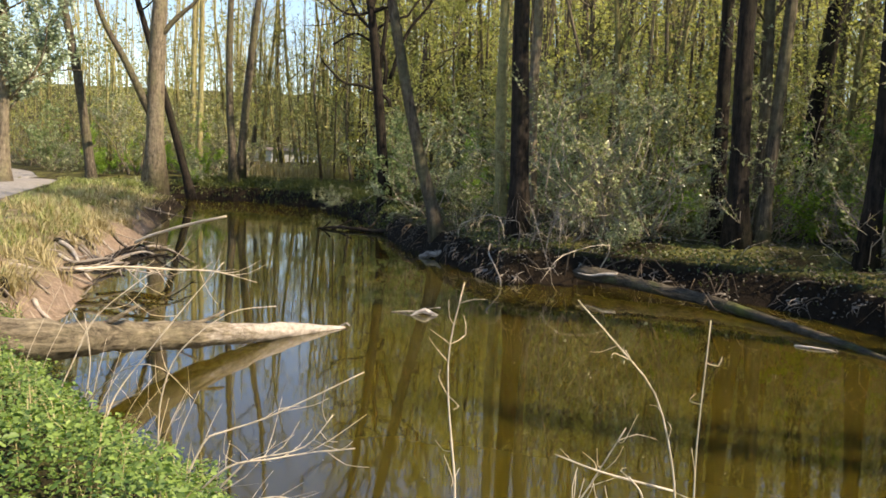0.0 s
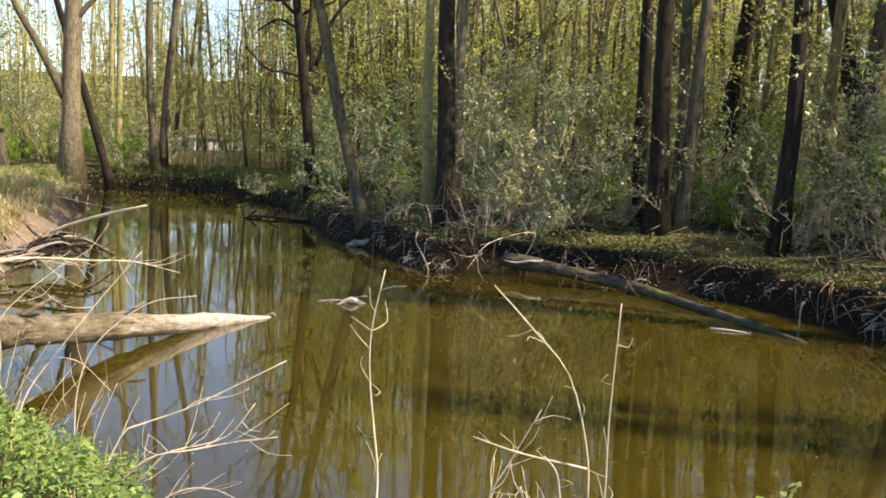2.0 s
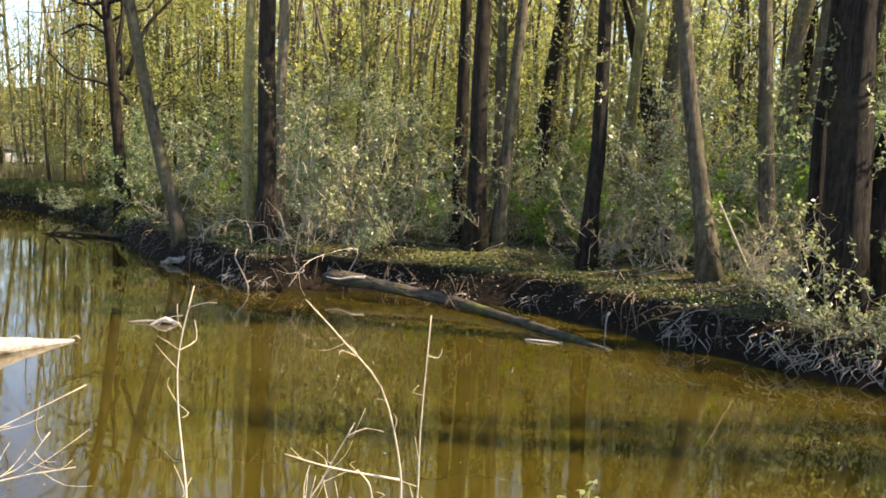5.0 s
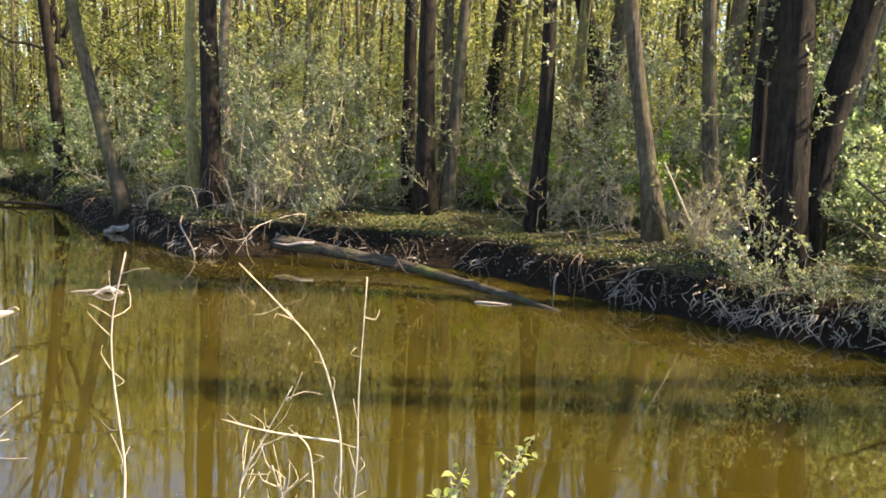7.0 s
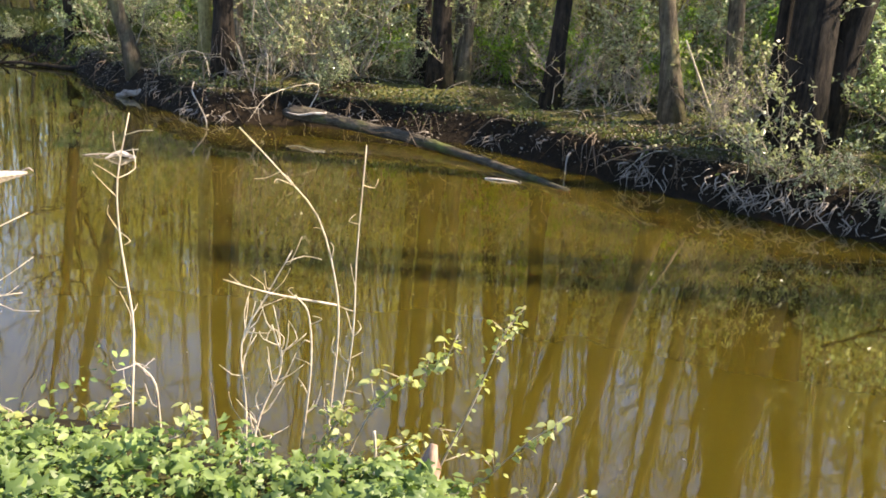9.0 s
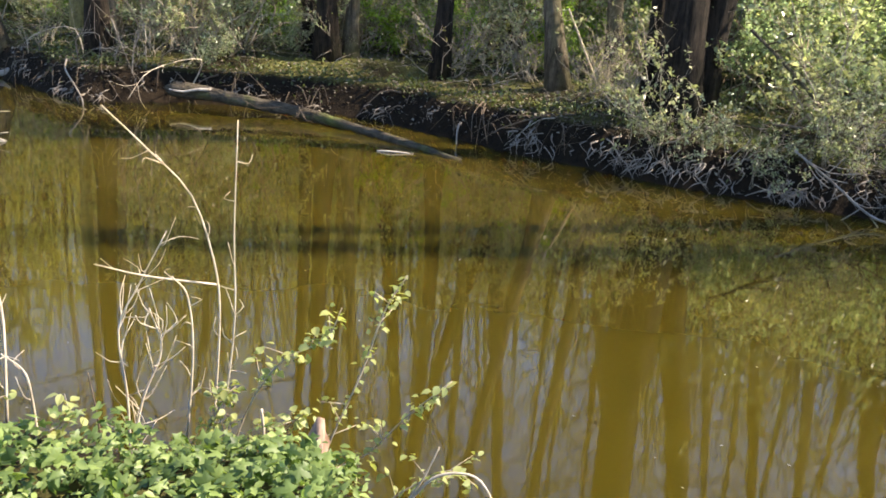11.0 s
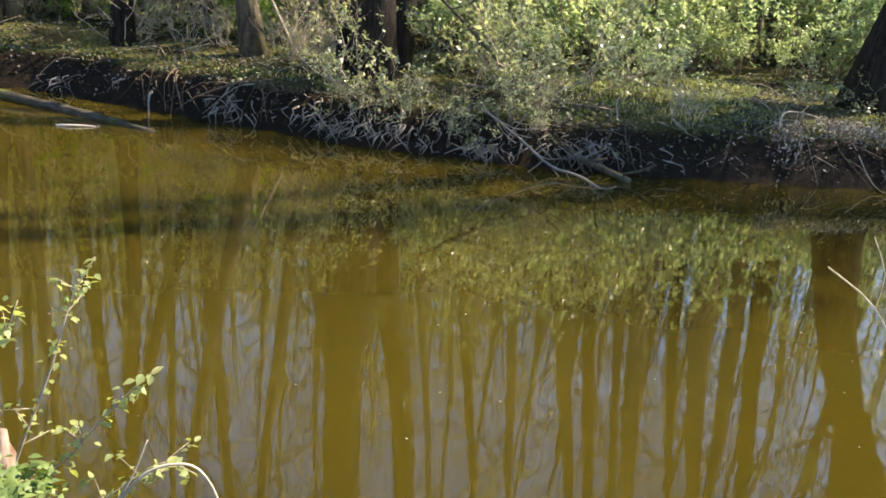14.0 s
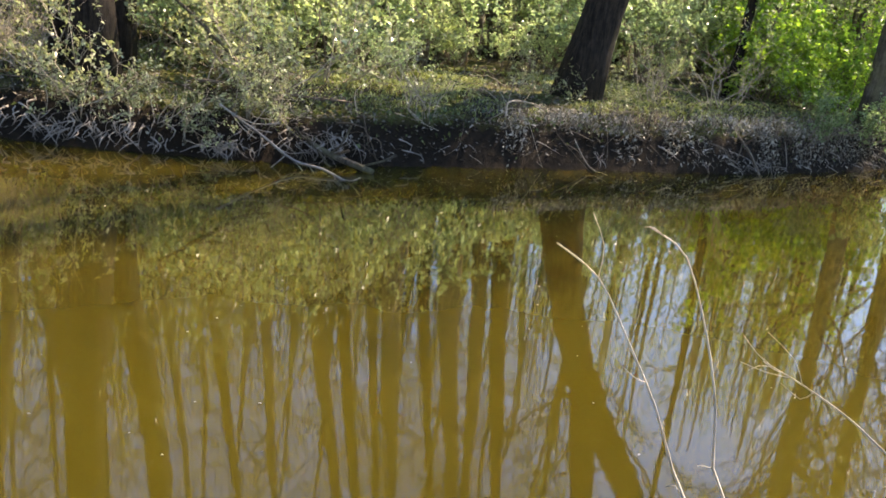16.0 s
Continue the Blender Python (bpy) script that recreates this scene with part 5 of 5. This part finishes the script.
# weathered wood stranded on the eroded left bank
rng = np.random.default_rng(741)
for k in range(22):
    y = rng.uniform(10.6, 20.5)
    x = float(np.interp(y, NEAR[6:10, 1][::-1], NEAR[6:10, 0][::-1])) - rng.uniform(-0.1, 1.1)
    ln, th = rng.uniform(0.35, 0.95), rng.normal(-0.5, 0.5)
    dx, dy = 0.5 * ln * math.cos(th), 0.5 * ln * math.sin(th)
    r = rng.uniform(0.02, 0.06)
    stick("stranded_wood", [(x - dx, y - dy, max(0.02, on_ground(x - dx, y - dy)) + 0.04), (x + rng.normal(0, 0.05), y, max(0.02, on_ground(x, y)) + 0.07), (x + dx, y + dy, max(0.02, on_ground(x + dx, y + dy)) + 0.03)], r, r * 0.5, (ROOT, WOOD_PALE, BARK_DARK, ROOT)[k % 4], "weathered piece of wood stranded on the sandy bank", "driftwood", 7, 8, "stranded wood on the left bank", 2 if k % 3 == 0 else 0, 80 + k, 0.3)
# brushwood at the left bank
stick("long_branch", [(-5.6, 15.2, 0.78), (-5.29, 15.1, 0.93), (-4.53, 14.82, 1.18), (-3.75, 14.53, 1.38)], 0.03, 0.02, TWIG, "long pale branch sticking out over the water")
stick("forked_branch", [(-4.6, 10.5, 0.97), (-4.25, 11.21, 0.92), (-3.79, 11.91, 0.8), (-3.39, 12.55, 0.7), (-2.89, 13.19, 0.45)], 0.017, 0.005, TWIG, "pale forked branch hanging over the water", n=20, forks=16, seed=31, fork_len=0.6)
for k in range(14):
    rng = np.random.default_rng(740 + k)
    x, y = -5.9 + rng.uniform(-0.5, 0.7), 15.4 + rng.uniform(-1.2, 1.6)
    stick("brushwood_branch", [(x - 0.6, y - 0.3, 0.35), (x, y, 0.3 + rng.uniform(0, 0.3)), (x + rng.uniform(0.3, 0.9), y + rng.normal(0, 0.5), rng.uniform(0.0, 0.5))], 0.035, 0.01, (BARK_DARK, ROOT, BARK_DARK)[k % 3], "dead branch in a brushwood heap on the bank", "branch", group="brushwood heap", forks=6, seed=50 + k, fork_len=0.35)

# ---- the near bank: herbs ----
def herb_carpet(n, seed, x0, x1, y0, y1, lo, hi, label, size, height, material, bump_size=0.5, keep=None, shape=None):
    """Leaves in three tiers over mounds of uneven height."""
    rng = np.random.default_rng(seed)
    q = np.column_stack([rng.uniform(x0, x1, n), rng.uniform(y0, y1, n)])
    d = to_line(q, NEAR)
    q = q[~in_river(q) & (d > lo) & (d < hi) & ((q[:, 1] < -0.9) | ((q[:, 0] < -0.9) & (q[:, 1] < 2.2)) | (q[:, 0] < -0.05 - 0.23 * q[:, 1]) | (np.hypot(q[:, 0] - 0.3, q[:, 1]) < np.where(q[:, 0] < 0.15, 3.05, 2.52)))]
    if keep:
        q = q[keep(q[:, 0], q[:, 1])]
    hump = np.clip(0.45 + 0.4 * waves(q[:, 0], q[:, 1], bump_size) + 0.3 * waves(q[:, 0] + 5, q[:, 1], bump_size * 0.4), 0.25, 1.2)
    z0 = ground_z(q)
    b = Build()
    for r in range(3):
        th = rng.uniform(0, 6.28, len(q))
        at = np.column_stack([q[:, 0] + 0.04 * np.cos(th), q[:, 1] + 0.04 * np.sin(th), z0 + 0.02 + height * hump * rng.uniform(0.05, 1.0, len(q)) ** (0.5, 0.8, 1.6)[r]])
        (shape or leaflets)(b, at, size * (1.0, 0.9, 0.75)[r], rng)
    return single("herbs", b, material, label, "herbs", "stuff")


def leaflets(b, at, size, rng):
    """Leaves of two folded halves with a point, four faces each."""
    n = len(at)
    s = (size * rng.uniform(0.55, 1.4, n))[:, None]
    th = rng.uniform(0, 6.28, n)
    a = np.stack([np.cos(th), np.sin(th), rng.normal(-0.15, 0.35, n)], 1)
    a /= np.linalg.norm(a, axis=1)[:, None]
    nor = np.array([0, 0, 1.0]) + rng.normal(0, 0.5, (n, 3))
    bb = np.cross(nor, a)
    bb /= np.linalg.norm(bb, axis=1)[:, None]
    nn_ = np.cross(a, bb)
    v = np.stack([at, at + s * (0.35 * a + 0.29 * bb + 0.1 * nn_), at + s * (0.68 * a + 0.23 * bb + 0.05 * nn_), at + s * (1.0 * a - 0.08 * nn_), at + s * (0.68 * a - 0.23 * bb + 0.05 * nn_), at + s * (0.35 * a - 0.29 * bb + 0.1 * nn_), at + s * 0.5 * a], 1)
    k = np.arange(n)[:, None] * 7
    b.put(v.reshape(-1, 3), np.concatenate([k + np.array([[0, 1, 6, 6]])[:, :3]], 1))
    off = b.n - 7 * n
    for tri in ((1, 2, 6), (2, 3, 6), (3, 4, 6), (4, 5, 6), (5, 0, 6)):
        b.f += (k + off + np.array([tri])).tolist()


def lobed_leaves(b, at, size, rng):
    """Five-lobed leaves, drooping at their rims, on short stalks."""
    n = len(at)
    s = (size * rng.uniform(0.55, 1.35, n))[:, None]
    th = rng.uniform(0, 6.28, n)
    nor = np.array([0, -0.25, 0.9]) + rng.normal(0, 0.55, (n, 3))
    nor /= np.linalg.norm(nor, axis=1)[:, None]
    a = np.stack([np.cos(th), np.sin(th), 0 * th], 1)
    bb = np.cross(nor, a)
    bb /= np.linalg.norm(bb, axis=1)[:, None]
    a = np.cross(bb, nor)
    rim = [(math.pi, 0.08), (2.45, 0.36), (1.75, 0.27), (1.15, 0.5), (0.62, 0.27), (0.26, 0.5), (0.0, 0.68), (-0.26, 0.5), (-0.62, 0.27), (-1.15, 0.5), (-1.75, 0.27), (-2.45, 0.36)]
    v = [at + 0.05 * s * nor]
    for ang, r in rim:
        v.append(at + s * r * (math.cos(ang) * a + math.sin(ang) * bb) - (0.32 * r * r + (0.05 if r < 0.4 else 0.0)) * s * nor)
    m = len(rim)
    k = np.arange(n)[:, None] * (m + 1)
    b.put(np.stack(v, 1).reshape(-1, 3), np.concatenate([k, k + 1, k + 2], 1))
    off = b.n - n * (m + 1)
    for c in range(1, m):
        b.f += (k + off + np.array([[0, c + 1, (c + 1) % m + 1]])).tolist()


herb_carpet(40000, 501, -6, 0.8, 3, 10, 0.0, 3.0, "dense fresh green herbs covering the near bank", 0.036, 0.5, LEAF_HERB)
def near_edge(x, y):
    w = np.clip(waves(x, y, 0.5), -1, 1)
    edge = (x - 0.4 + 0.12 * np.abs(w) < 0.42 * y) & (y > 1.25 + 0.35 * w) & (x > -0.6 + 0.2 * w)
    tuft = ((x - 2.0) / 0.7) ** 2 + (y / 0.26) ** 2 < 1 + 0.5 * w
    return edge | tuft


herb_carpet(8000, 502, -0.8, 2.7, -1, 2.8, 0.15, 2.6, "small-leaved green herbs at the edge of the near bank", 0.034, 0.22, LEAF_NEAR, 0.25, near_edge)
herb_carpet(5000, 504, -0.8, 2.7, -1, 2.8, 0.15, 2.6, "broad lobed bramble leaves at the edge of the near bank", 0.058, 0.23, LEAF_NEAR, 0.25, near_edge, lobed_leaves)
def behind(x, y):
    w = np.abs(np.clip(waves(x + 3, y, 0.9), -1, 1))
    patchy = waves(x - 7, y + 2, 0.8) > -0.35
    return patchy & ((y < -0.9 - 0.7 * w) | ((x < -0.9 - 0.7 * w) & (y < 2.2 - 0.6 * w))) & (np.hypot(x, y) < 4.3 - 0.9 * w)


herb_carpet(16000, 505, -4.5, 4.5, -5, 2.2, 0.1, 4.2, "low green herbs on the trodden near bank", 0.05, 0.13, LEAF_NEAR, 0.4, behind)
rng = np.random.default_rng(503)
q = np.column_stack([rng.uniform(-4, 2.0, 1800), rng.uniform(2, 8, 1800)])
q = q[~in_river(q) & (to_line(q, NEAR) < 1.6) & (q[:, 0] < -0.1 - 0.23 * q[:, 1])]
b = Build()
b.blades(np.column_stack([q, ground_z(q)]), 0.38, rng, 0.007, 0.7)
single("dry_grass", b, GRASS_DRY, "thin dry grass stalks among the green herbs", "grass", "stuff")

# ---- dry stalks and leafy twigs of the near bank ----
NEAR_STALKS = "dry stalks on the near bank"


def stalk(pts, label, r=0.006, forks=3, seed=0, fork_len=0.12, material=None, tip=0.4):
    return stick("dry_stalk", pts, r, r * tip, material or TWIG, label, "stalk", 5, 18, NEAR_STALKS, forks, seed, fork_len)


stalk([(0.16, 3.9, 0.4), (0.18, 4.02, 0.87), (0.16, 4.03, 1.11), (0.13, 4.03, 1.39), (0.13, 4.03, 1.65), (0.19, 4.02, 1.96)], "tall pale dry stalk with short side twigs", 0.0075, 11, 1, 0.16)
stalk([(0.95, 3.11, 0.35), (0.96, 3.11, 0.5), (1.03, 3.1, 0.81), (1.07, 3.09, 1.18), (1.07, 3.09, 1.52), (1.09, 3.09, 1.99)], "tall straight dry stalk above green herbs", 0.0062, 14, 2, 0.1)
stalk([(0.97, 3.16, 0.4), (1.0, 3.16, 0.8), (1.02, 3.15, 1.18), (1.0, 3.16, 1.41), (0.92, 3.17, 1.68), (0.77, 3.19, 1.86), (0.61, 3.21, 2.03)], "tall dry stalk bending over at its top", 0.006, 11, 3, 0.1)
stalk([(1.01, 3.15, 1.3), (0.74, 3.19, 1.35), (0.55, 3.21, 1.41)], "dry side twig lying across other stalks", 0.0055, 2, 4)
stalk([(0.65, 3.25, 0.45), (0.65, 3.25, 0.8), (0.63, 3.26, 1.1), (0.72, 3.25, 1.3), (0.83, 3.23, 1.52)], "crooked dry stalk with tangled twigs", 0.006, 18, 5, 0.15)
stalk([(0.85, 3.13, 0.45), (0.9, 3.12, 0.98), (0.89, 3.13, 1.26), (0.83, 3.13, 1.36)], "bent dry stalk with a hooked top", 0.0065, 7, 6)
stalk([(0.62, 3.15, 0.45), (0.7, 3.15, 0.82), (0.78, 3.14, 1.04), (0.74, 3.14, 1.23)], "dry stalk with curling thin twigs", 0.0075, 26, 7, 0.14)
stalk([(0.3, 3.3, 0.6), (0.29, 3.2, 0.9), (0.27, 3.2, 1.0), (0.2, 3.2, 1.08)], "short dry stalk among green herbs", 0.007, 4, 8)
stalk([(0.55, 3.2, 0.5), (0.52, 3.2, 0.8), (0.5, 3.2, 0.96)], "short brown dry stalk among green herbs", 0.006, 1, 9, 0.1, TWIG_BROWN)
stalk([(1.36, 2.1, 0.75), (1.44, 2.02, 0.93), (1.49, 1.99, 0.99), (1.56, 1.95, 1.01), (1.62, 1.92, 0.98), (1.66, 1.88, 0.88), (1.68, 1.86, 0.7)], "pale dry twig arching over the bank edge", 0.007, 1, 10)
stalk([(1.38, 2.05, 0.78), (1.41, 2.03, 0.9), (1.45, 2.01, 0.98), (1.49, 1.99, 1.1)], "short pale dry twig at the bank edge", 0.005, 0, 11)
stalk([(1.12, 2.85, 0.5), (1.13, 2.85, 0.72), (1.12, 2.85, 0.86)], "broken dry stalk stump", 0.007, 0, 12, 0.1, None, 0.9)
stalk([(4.1, -0.2, 0.0), (4.66, 0.27, 0.05), (4.62, 0.51, 0.54), (4.59, 0.72, 0.89), (4.54, 0.91, 1.19), (4.48, 1.14, 1.34)], "long dry stalk leaning over the water", 0.009, 5, 13, 0.25)
stalk([(4.3, -0.6, 0.1), (4.66, 0.08, 0.13), (4.65, 0.22, 0.63), (4.64, 0.33, 0.98), (4.62, 0.51, 1.38), (4.59, 0.71, 1.5)], "dry stalk bending over the water with a drooping tip", 0.009, 4, 14, 0.18)
stalk([(4.2, -0.9, 0.6), (4.23, -0.52, 0.83), (4.25, -0.35, 0.93), (4.26, -0.14, 1.02), (4.26, 0.04, 1.08)], "thin dry stalk reaching over the water", 0.006, 6, 15, 0.2, TWIG_GREY)
stalk([(1.75, 1.35, 0.75), (1.85, 1.4, 0.86), (1.98, 1.36, 0.9), (2.02, 1.36, 0.98)], "bent dry twig at the bank edge", 0.005, 0, 16)
# pale twigs spreading over the water at the foot of the log
stalk([(-1.35, 4.4, 0.6), (-1.2, 4.44, 0.95), (-1.1, 4.47, 1.01), (-0.88, 4.52, 1.08), (-0.6, 4.57, 1.21), (-0.34, 4.61, 1.34)], "long pale twig reaching over the water", 0.0065, 3, 17, 0.3)
stalk([(-1.3, 4.3, 0.6), (-1.03, 4.28, 0.88), (-0.8, 4.33, 0.92), (-0.57, 4.38, 0.95), (-0.36, 4.4, 0.97)], "pale forked twig spreading over the water", 0.0065, 9, 18, 0.3)
stalk([(-1.25, 4.3, 0.55), (-0.97, 4.3, 0.87), (-0.89, 4.32, 0.92), (-0.63, 4.37, 0.98), (-0.48, 4.39, 1.16)], "pale twig with upturned end over the water", 0.006, 8, 19, 0.3)
stalk([(-1.1, 4.2, 0.5), (-0.9, 4.25, 0.7), (-0.7, 4.3, 0.72), (-0.5, 4.35, 0.6)], "low pale twig arching to the water", 0.005, 5, 20, 0.25)
stalk([(-2.2, 5.5, 0.6), (-2.14, 5.6, 0.85), (-1.93, 5.68, 1.16), (-1.7, 5.75, 1.47), (-1.46, 5.82, 1.77)], "long pale stalk slanting over a fallen log", 0.0065, 4, 21, 0.4)
stalk([(-2.7, 5.9, 0.7), (-2.59, 5.95, 0.98), (-2.44, 6.01, 1.31), (-2.08, 6.15, 1.64)], "pale stalk slanting in front of a fallen log", 0.0065, 4, 22, 0.4)
stalk([(-1.75, 5.3, 0.6), (-1.72, 5.3, 0.95), (-1.6, 5.3, 1.25), (-1.3, 5.35, 1.5), (-1.0, 5.4, 1.55)], "thin dry stalk curving over the water", 0.006, 3, 23, 0.3)
stalk([(-2.3, 5.4, 0.7), (-2.25, 5.45, 1.1), (-2.3, 5.5, 1.4)], "upright dry stalk above green herbs", 0.005, 4, 24, 0.3)
stalk([(-2.6, 6.1, 0.6), (-2.2, 5.9, 0.95), (-1.9, 5.8, 1.0), (-1.65, 5.75, 0.8)], "dry stalk bent down over the bank", 0.005, 3, 25, 0.3)
for k in range(9):
    rng = np.random.default_rng(820 + k)
    x, y = rng.uniform(-3.6, -1.6), 0.0
    y = 5.2 - 0.85 * (x + 1.6) + rng.uniform(0, 0.7)
    z0 = on_ground(x, y)
    th = rng.uniform(-0.4, 1.6)
    stalk([(x, y, z0 - 0.05), (x + 0.1 * math.cos(th), y, z0 + 0.35), (x + 0.35 * math.cos(th), y + 0.1, z0 + rng.uniform(0.6, 0.95))], "thin dry stalk standing out of green herbs", 0.004, 2, 30 + k, 0.2)


def leafy_twig(pts, label, seed, leaf_size=0.04, count=40, r=0.005, side=4):
    rng = np.random.default_rng(seed)
    line = curve_through(pts, 20)
    ob = thing("leafy_twig", tuple(float(v) for v in line[0]), label, "twig", "young twigs on the near bank")
    wood = Build()
    wood.tube(line - line[0], (r, r * 0.4), 5)
    part("stem", wood, TWIG_GREY, ob)
    spots = []
    for k in range(side):
        at = rng.integers(3, len(line) - 2)
        w = rng.normal(0, 1, 3)
        w[2] = abs(w[2]) * 0.4
        w *= 0.12 / np.linalg.norm(w)
        tw = Build()
        q = line[at] - line[0]
        tw.tube([q, q + w * 0.5, q + w], (r * 0.5, r * 0.25), 4)
        part("side_twig", tw, TWIG_GREY, ob)
        spots += [q + w * f + rng.normal(0, 0.012, 3) for f in (0.6, 0.85, 1.0, 1.05)]
    for k in range(count):
        f = rng.uniform(0.35, 1.0)
        spots.append(line[int(f * (len(line) - 1))] - line[0] + rng.normal(0, 0.016, 3))
    for q in spots:
        leaf = new("leaf", LEAVES[rng.integers(0, len(LEAVES))])
        leaf.parent = ob
        s = leaf_size * rng.uniform(0.7, 1.45)
        leaf.matrix_basis = Matrix.LocRotScale(Vector(q), Euler((rng.normal(0, 0.5), rng.normal(0.2, 0.5), rng.uniform(0, 6.28))), (s, s, s))
    return ob


def leaf_mesh(seed):
    """One folded, toothed leaf of unit length."""
    rng = np.random.default_rng(seed)
    rib = [(x, 0.0, 0.12 * x * (1 - x) - 0.12 * x * x) for x in (0.0, 0.25, 0.5, 0.75, 1.0)]
    b = Build()
    v = [rib[0]]
    for k, w in ((1, 0.27), (2, 0.33), (3, 0.21)):
        x, y, z0 = rib[k]
        v += [(x - 0.03, w * rng.uniform(0.85, 1.1), z0 + 0.09), (x, 0, z0), (x - 0.03, -w * rng.uniform(0.85, 1.1), z0 + 0.09)]
    v.append(rib[4])
    b.put(v, [(0, 2, 1), (0, 3, 2), (1, 2, 5, 4), (2, 3, 6, 5), (4, 5, 8, 7), (5, 6, 9, 8), (7, 8, 10), (8, 9, 10)])
    return b.mesh("leaf", LEAF_SPRIG)


LEAVES = [leaf_mesh(650 + k) for k in range(5)]


leafy_twig([(1.4, 2.89, 0.5), (1.42, 2.89, 0.61), (1.54, 2.84, 0.96), (1.62, 2.81, 1.24), (1.7, 2.78, 1.4)], "slanting twig with small new leaves", 601, 0.028, 52, 0.006, 6)
leafy_twig([(1.3, 2.62, 0.6), (1.36, 2.59, 0.69), (1.47, 2.55, 0.76), (1.6, 2.49, 0.93), (1.75, 2.42, 1.09)], "low twig with fresh green leaves", 602, 0.035, 46, 0.005, 6)
leafy_twig([(1.0, 3.0, 0.5), (1.1, 2.98, 0.81), (1.23, 2.95, 1.01), (1.4, 2.9, 1.11), (1.46, 2.88, 1.25)], "young bramble twig with bright green leaves", 603, 0.043, 48, 0.005, 7)
leafy_twig([(0.9, 3.05, 0.45), (0.93, 3.05, 0.65), (1.0, 3.0, 0.85), (1.05, 3.0, 0.9)], "short twig with bright new leaves", 604, 0.038, 64, 0.005, 9)
leafy_twig([(1.05, 2.9, 0.45), (1.1, 2.9, 0.6), (1.22, 2.85, 0.75), (1.3, 2.8, 0.85)], "short leafy twig at the bank edge", 605, 0.038, 52, 0.005, 8)
leafy_twig([(1.45, 2.4, 0.6), (1.55, 2.35, 0.7), (1.7, 2.3, 0.78), (1.8, 2.25, 0.72)], "drooping twig with small pale leaves", 606, 0.035, 30, 0.004, 6)
leafy_twig([(0.05, 2.9, 0.6), (0.06, 2.93, 0.85), (0.1, 2.95, 1.0), (0.16, 2.97, 1.08)], "leafy bramble shoot above green herbs", 607, 0.042, 34, 0.005, 6)
leafy_twig([(-0.2, 2.95, 0.6), (-0.18, 2.97, 0.82), (-0.2, 3.0, 0.97), (-0.26, 3.02, 1.02)], "leafy bramble shoot above green herbs", 608, 0.042, 30, 0.005, 5)
leafy_twig([(0.3, 2.8, 0.6), (0.32, 2.84, 0.8), (0.38, 2.86, 0.92), (0.46, 2.88, 0.96)], "short leafy shoot among green herbs", 609, 0.04, 28, 0.005, 5)
leafy_twig([(2.88, -0.42, 0.55), (2.95, -0.4, 0.85), (3.0, -0.38, 1.08), (3.05, -0.38, 1.22)], "short leafy shoot by the water", 610, 0.04, 30, 0.005, 5)
b = Build()
b.tube([(1.25, 2.53, 0.6), (1.25, 2.53, 0.74), (1.252, 2.53, 0.8), (1.255, 2.53, 0.86), (1.258, 2.53, 0.91), (1.265, 2.53, 0.96)], [0.034, 0.036, 0.03, 0.04, 0.034, 0.014], 8, 0.45, np.random.default_rng(5))
single("cut_stump", b, plain_mat("split_wood", (0.16, 0.085, 0.05), (0.5, 0.36, 0.26), 25, 0.8, 0.5, (1, 1, 0.2)), "small split stump of a cut stem on the bank", "stump")

# bud scales and leaf bits floating on the river
rng = np.random.default_rng(640)
q = np.column_stack([rng.uniform(-2.5, 13, 420), rng.uniform(0, 16, 420)])
q = q[in_river(q) & (to_line(q, RIVER) > 0.4)]
b = Build()
b.leaves(np.column_stack([q, np.full(len(q), 0.006)]), 0.022, rng, 0.6, 6.0, 0.03)
single("floating_leaf_bits", b, LEAF_WITHERED, "pale bud scales and leaf bits afloat on the river", "leaf litter", "stuff")

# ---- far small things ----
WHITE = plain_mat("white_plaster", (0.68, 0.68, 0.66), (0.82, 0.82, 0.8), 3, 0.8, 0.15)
ROOF = plain_mat("dark_roof", (0.1, 0.08, 0.07), (0.2, 0.16, 0.14), 5, 0.8, 0.4)


def box(b, x0, x1, y0, y1, z0, z1):
    v = [(x, y, z) for z in (z0, z1) for x, y in ((x0, y0), (x1, y0), (x1, y1), (x0, y1))]
    b.put(v, [(0, 3, 2, 1), (4, 5, 6, 7), (0, 1, 5, 4), (1, 2, 6, 5), (2, 3, 7, 6), (3, 0, 4, 7)])


hut_z = on_ground(-14, 78) - 0.1
hut_turn = radians(38)
hut = thing("hut", (-14.0, 78.0, hut_z), "low white building half hidden behind trees", "building")
hut.rotation_euler[2] = hut_turn
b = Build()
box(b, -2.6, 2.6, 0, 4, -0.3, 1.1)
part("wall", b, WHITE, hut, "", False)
b = Build()
b.put([(-2.8, -0.3, 1.1), (2.8, -0.3, 1.1), (2.8, 4.3, 1.1), (-2.8, 4.3, 1.1), (-2.8, 2, 1.4), (2.8, 2, 1.4)], [(0, 1, 5, 4), (2, 3, 4, 5), (1, 2, 5), (3, 0, 4), (3, 2, 1, 0)])
part("roof", b, ROOF, hut, "", False)
rng = np.random.default_rng(61)
q = np.column_stack([rng.uniform(-11.5, -5.5, 1500), rng.uniform(47.5, 50.5, 1500)])
b = Build()
b.blades(np.column_stack([q, ground_z(q)]), 0.9, rng, 0.03, 0.25)
single("reeds", b, GRASS_DRY, "strip of pale dry reeds beyond the bend", "reeds", "stuff")
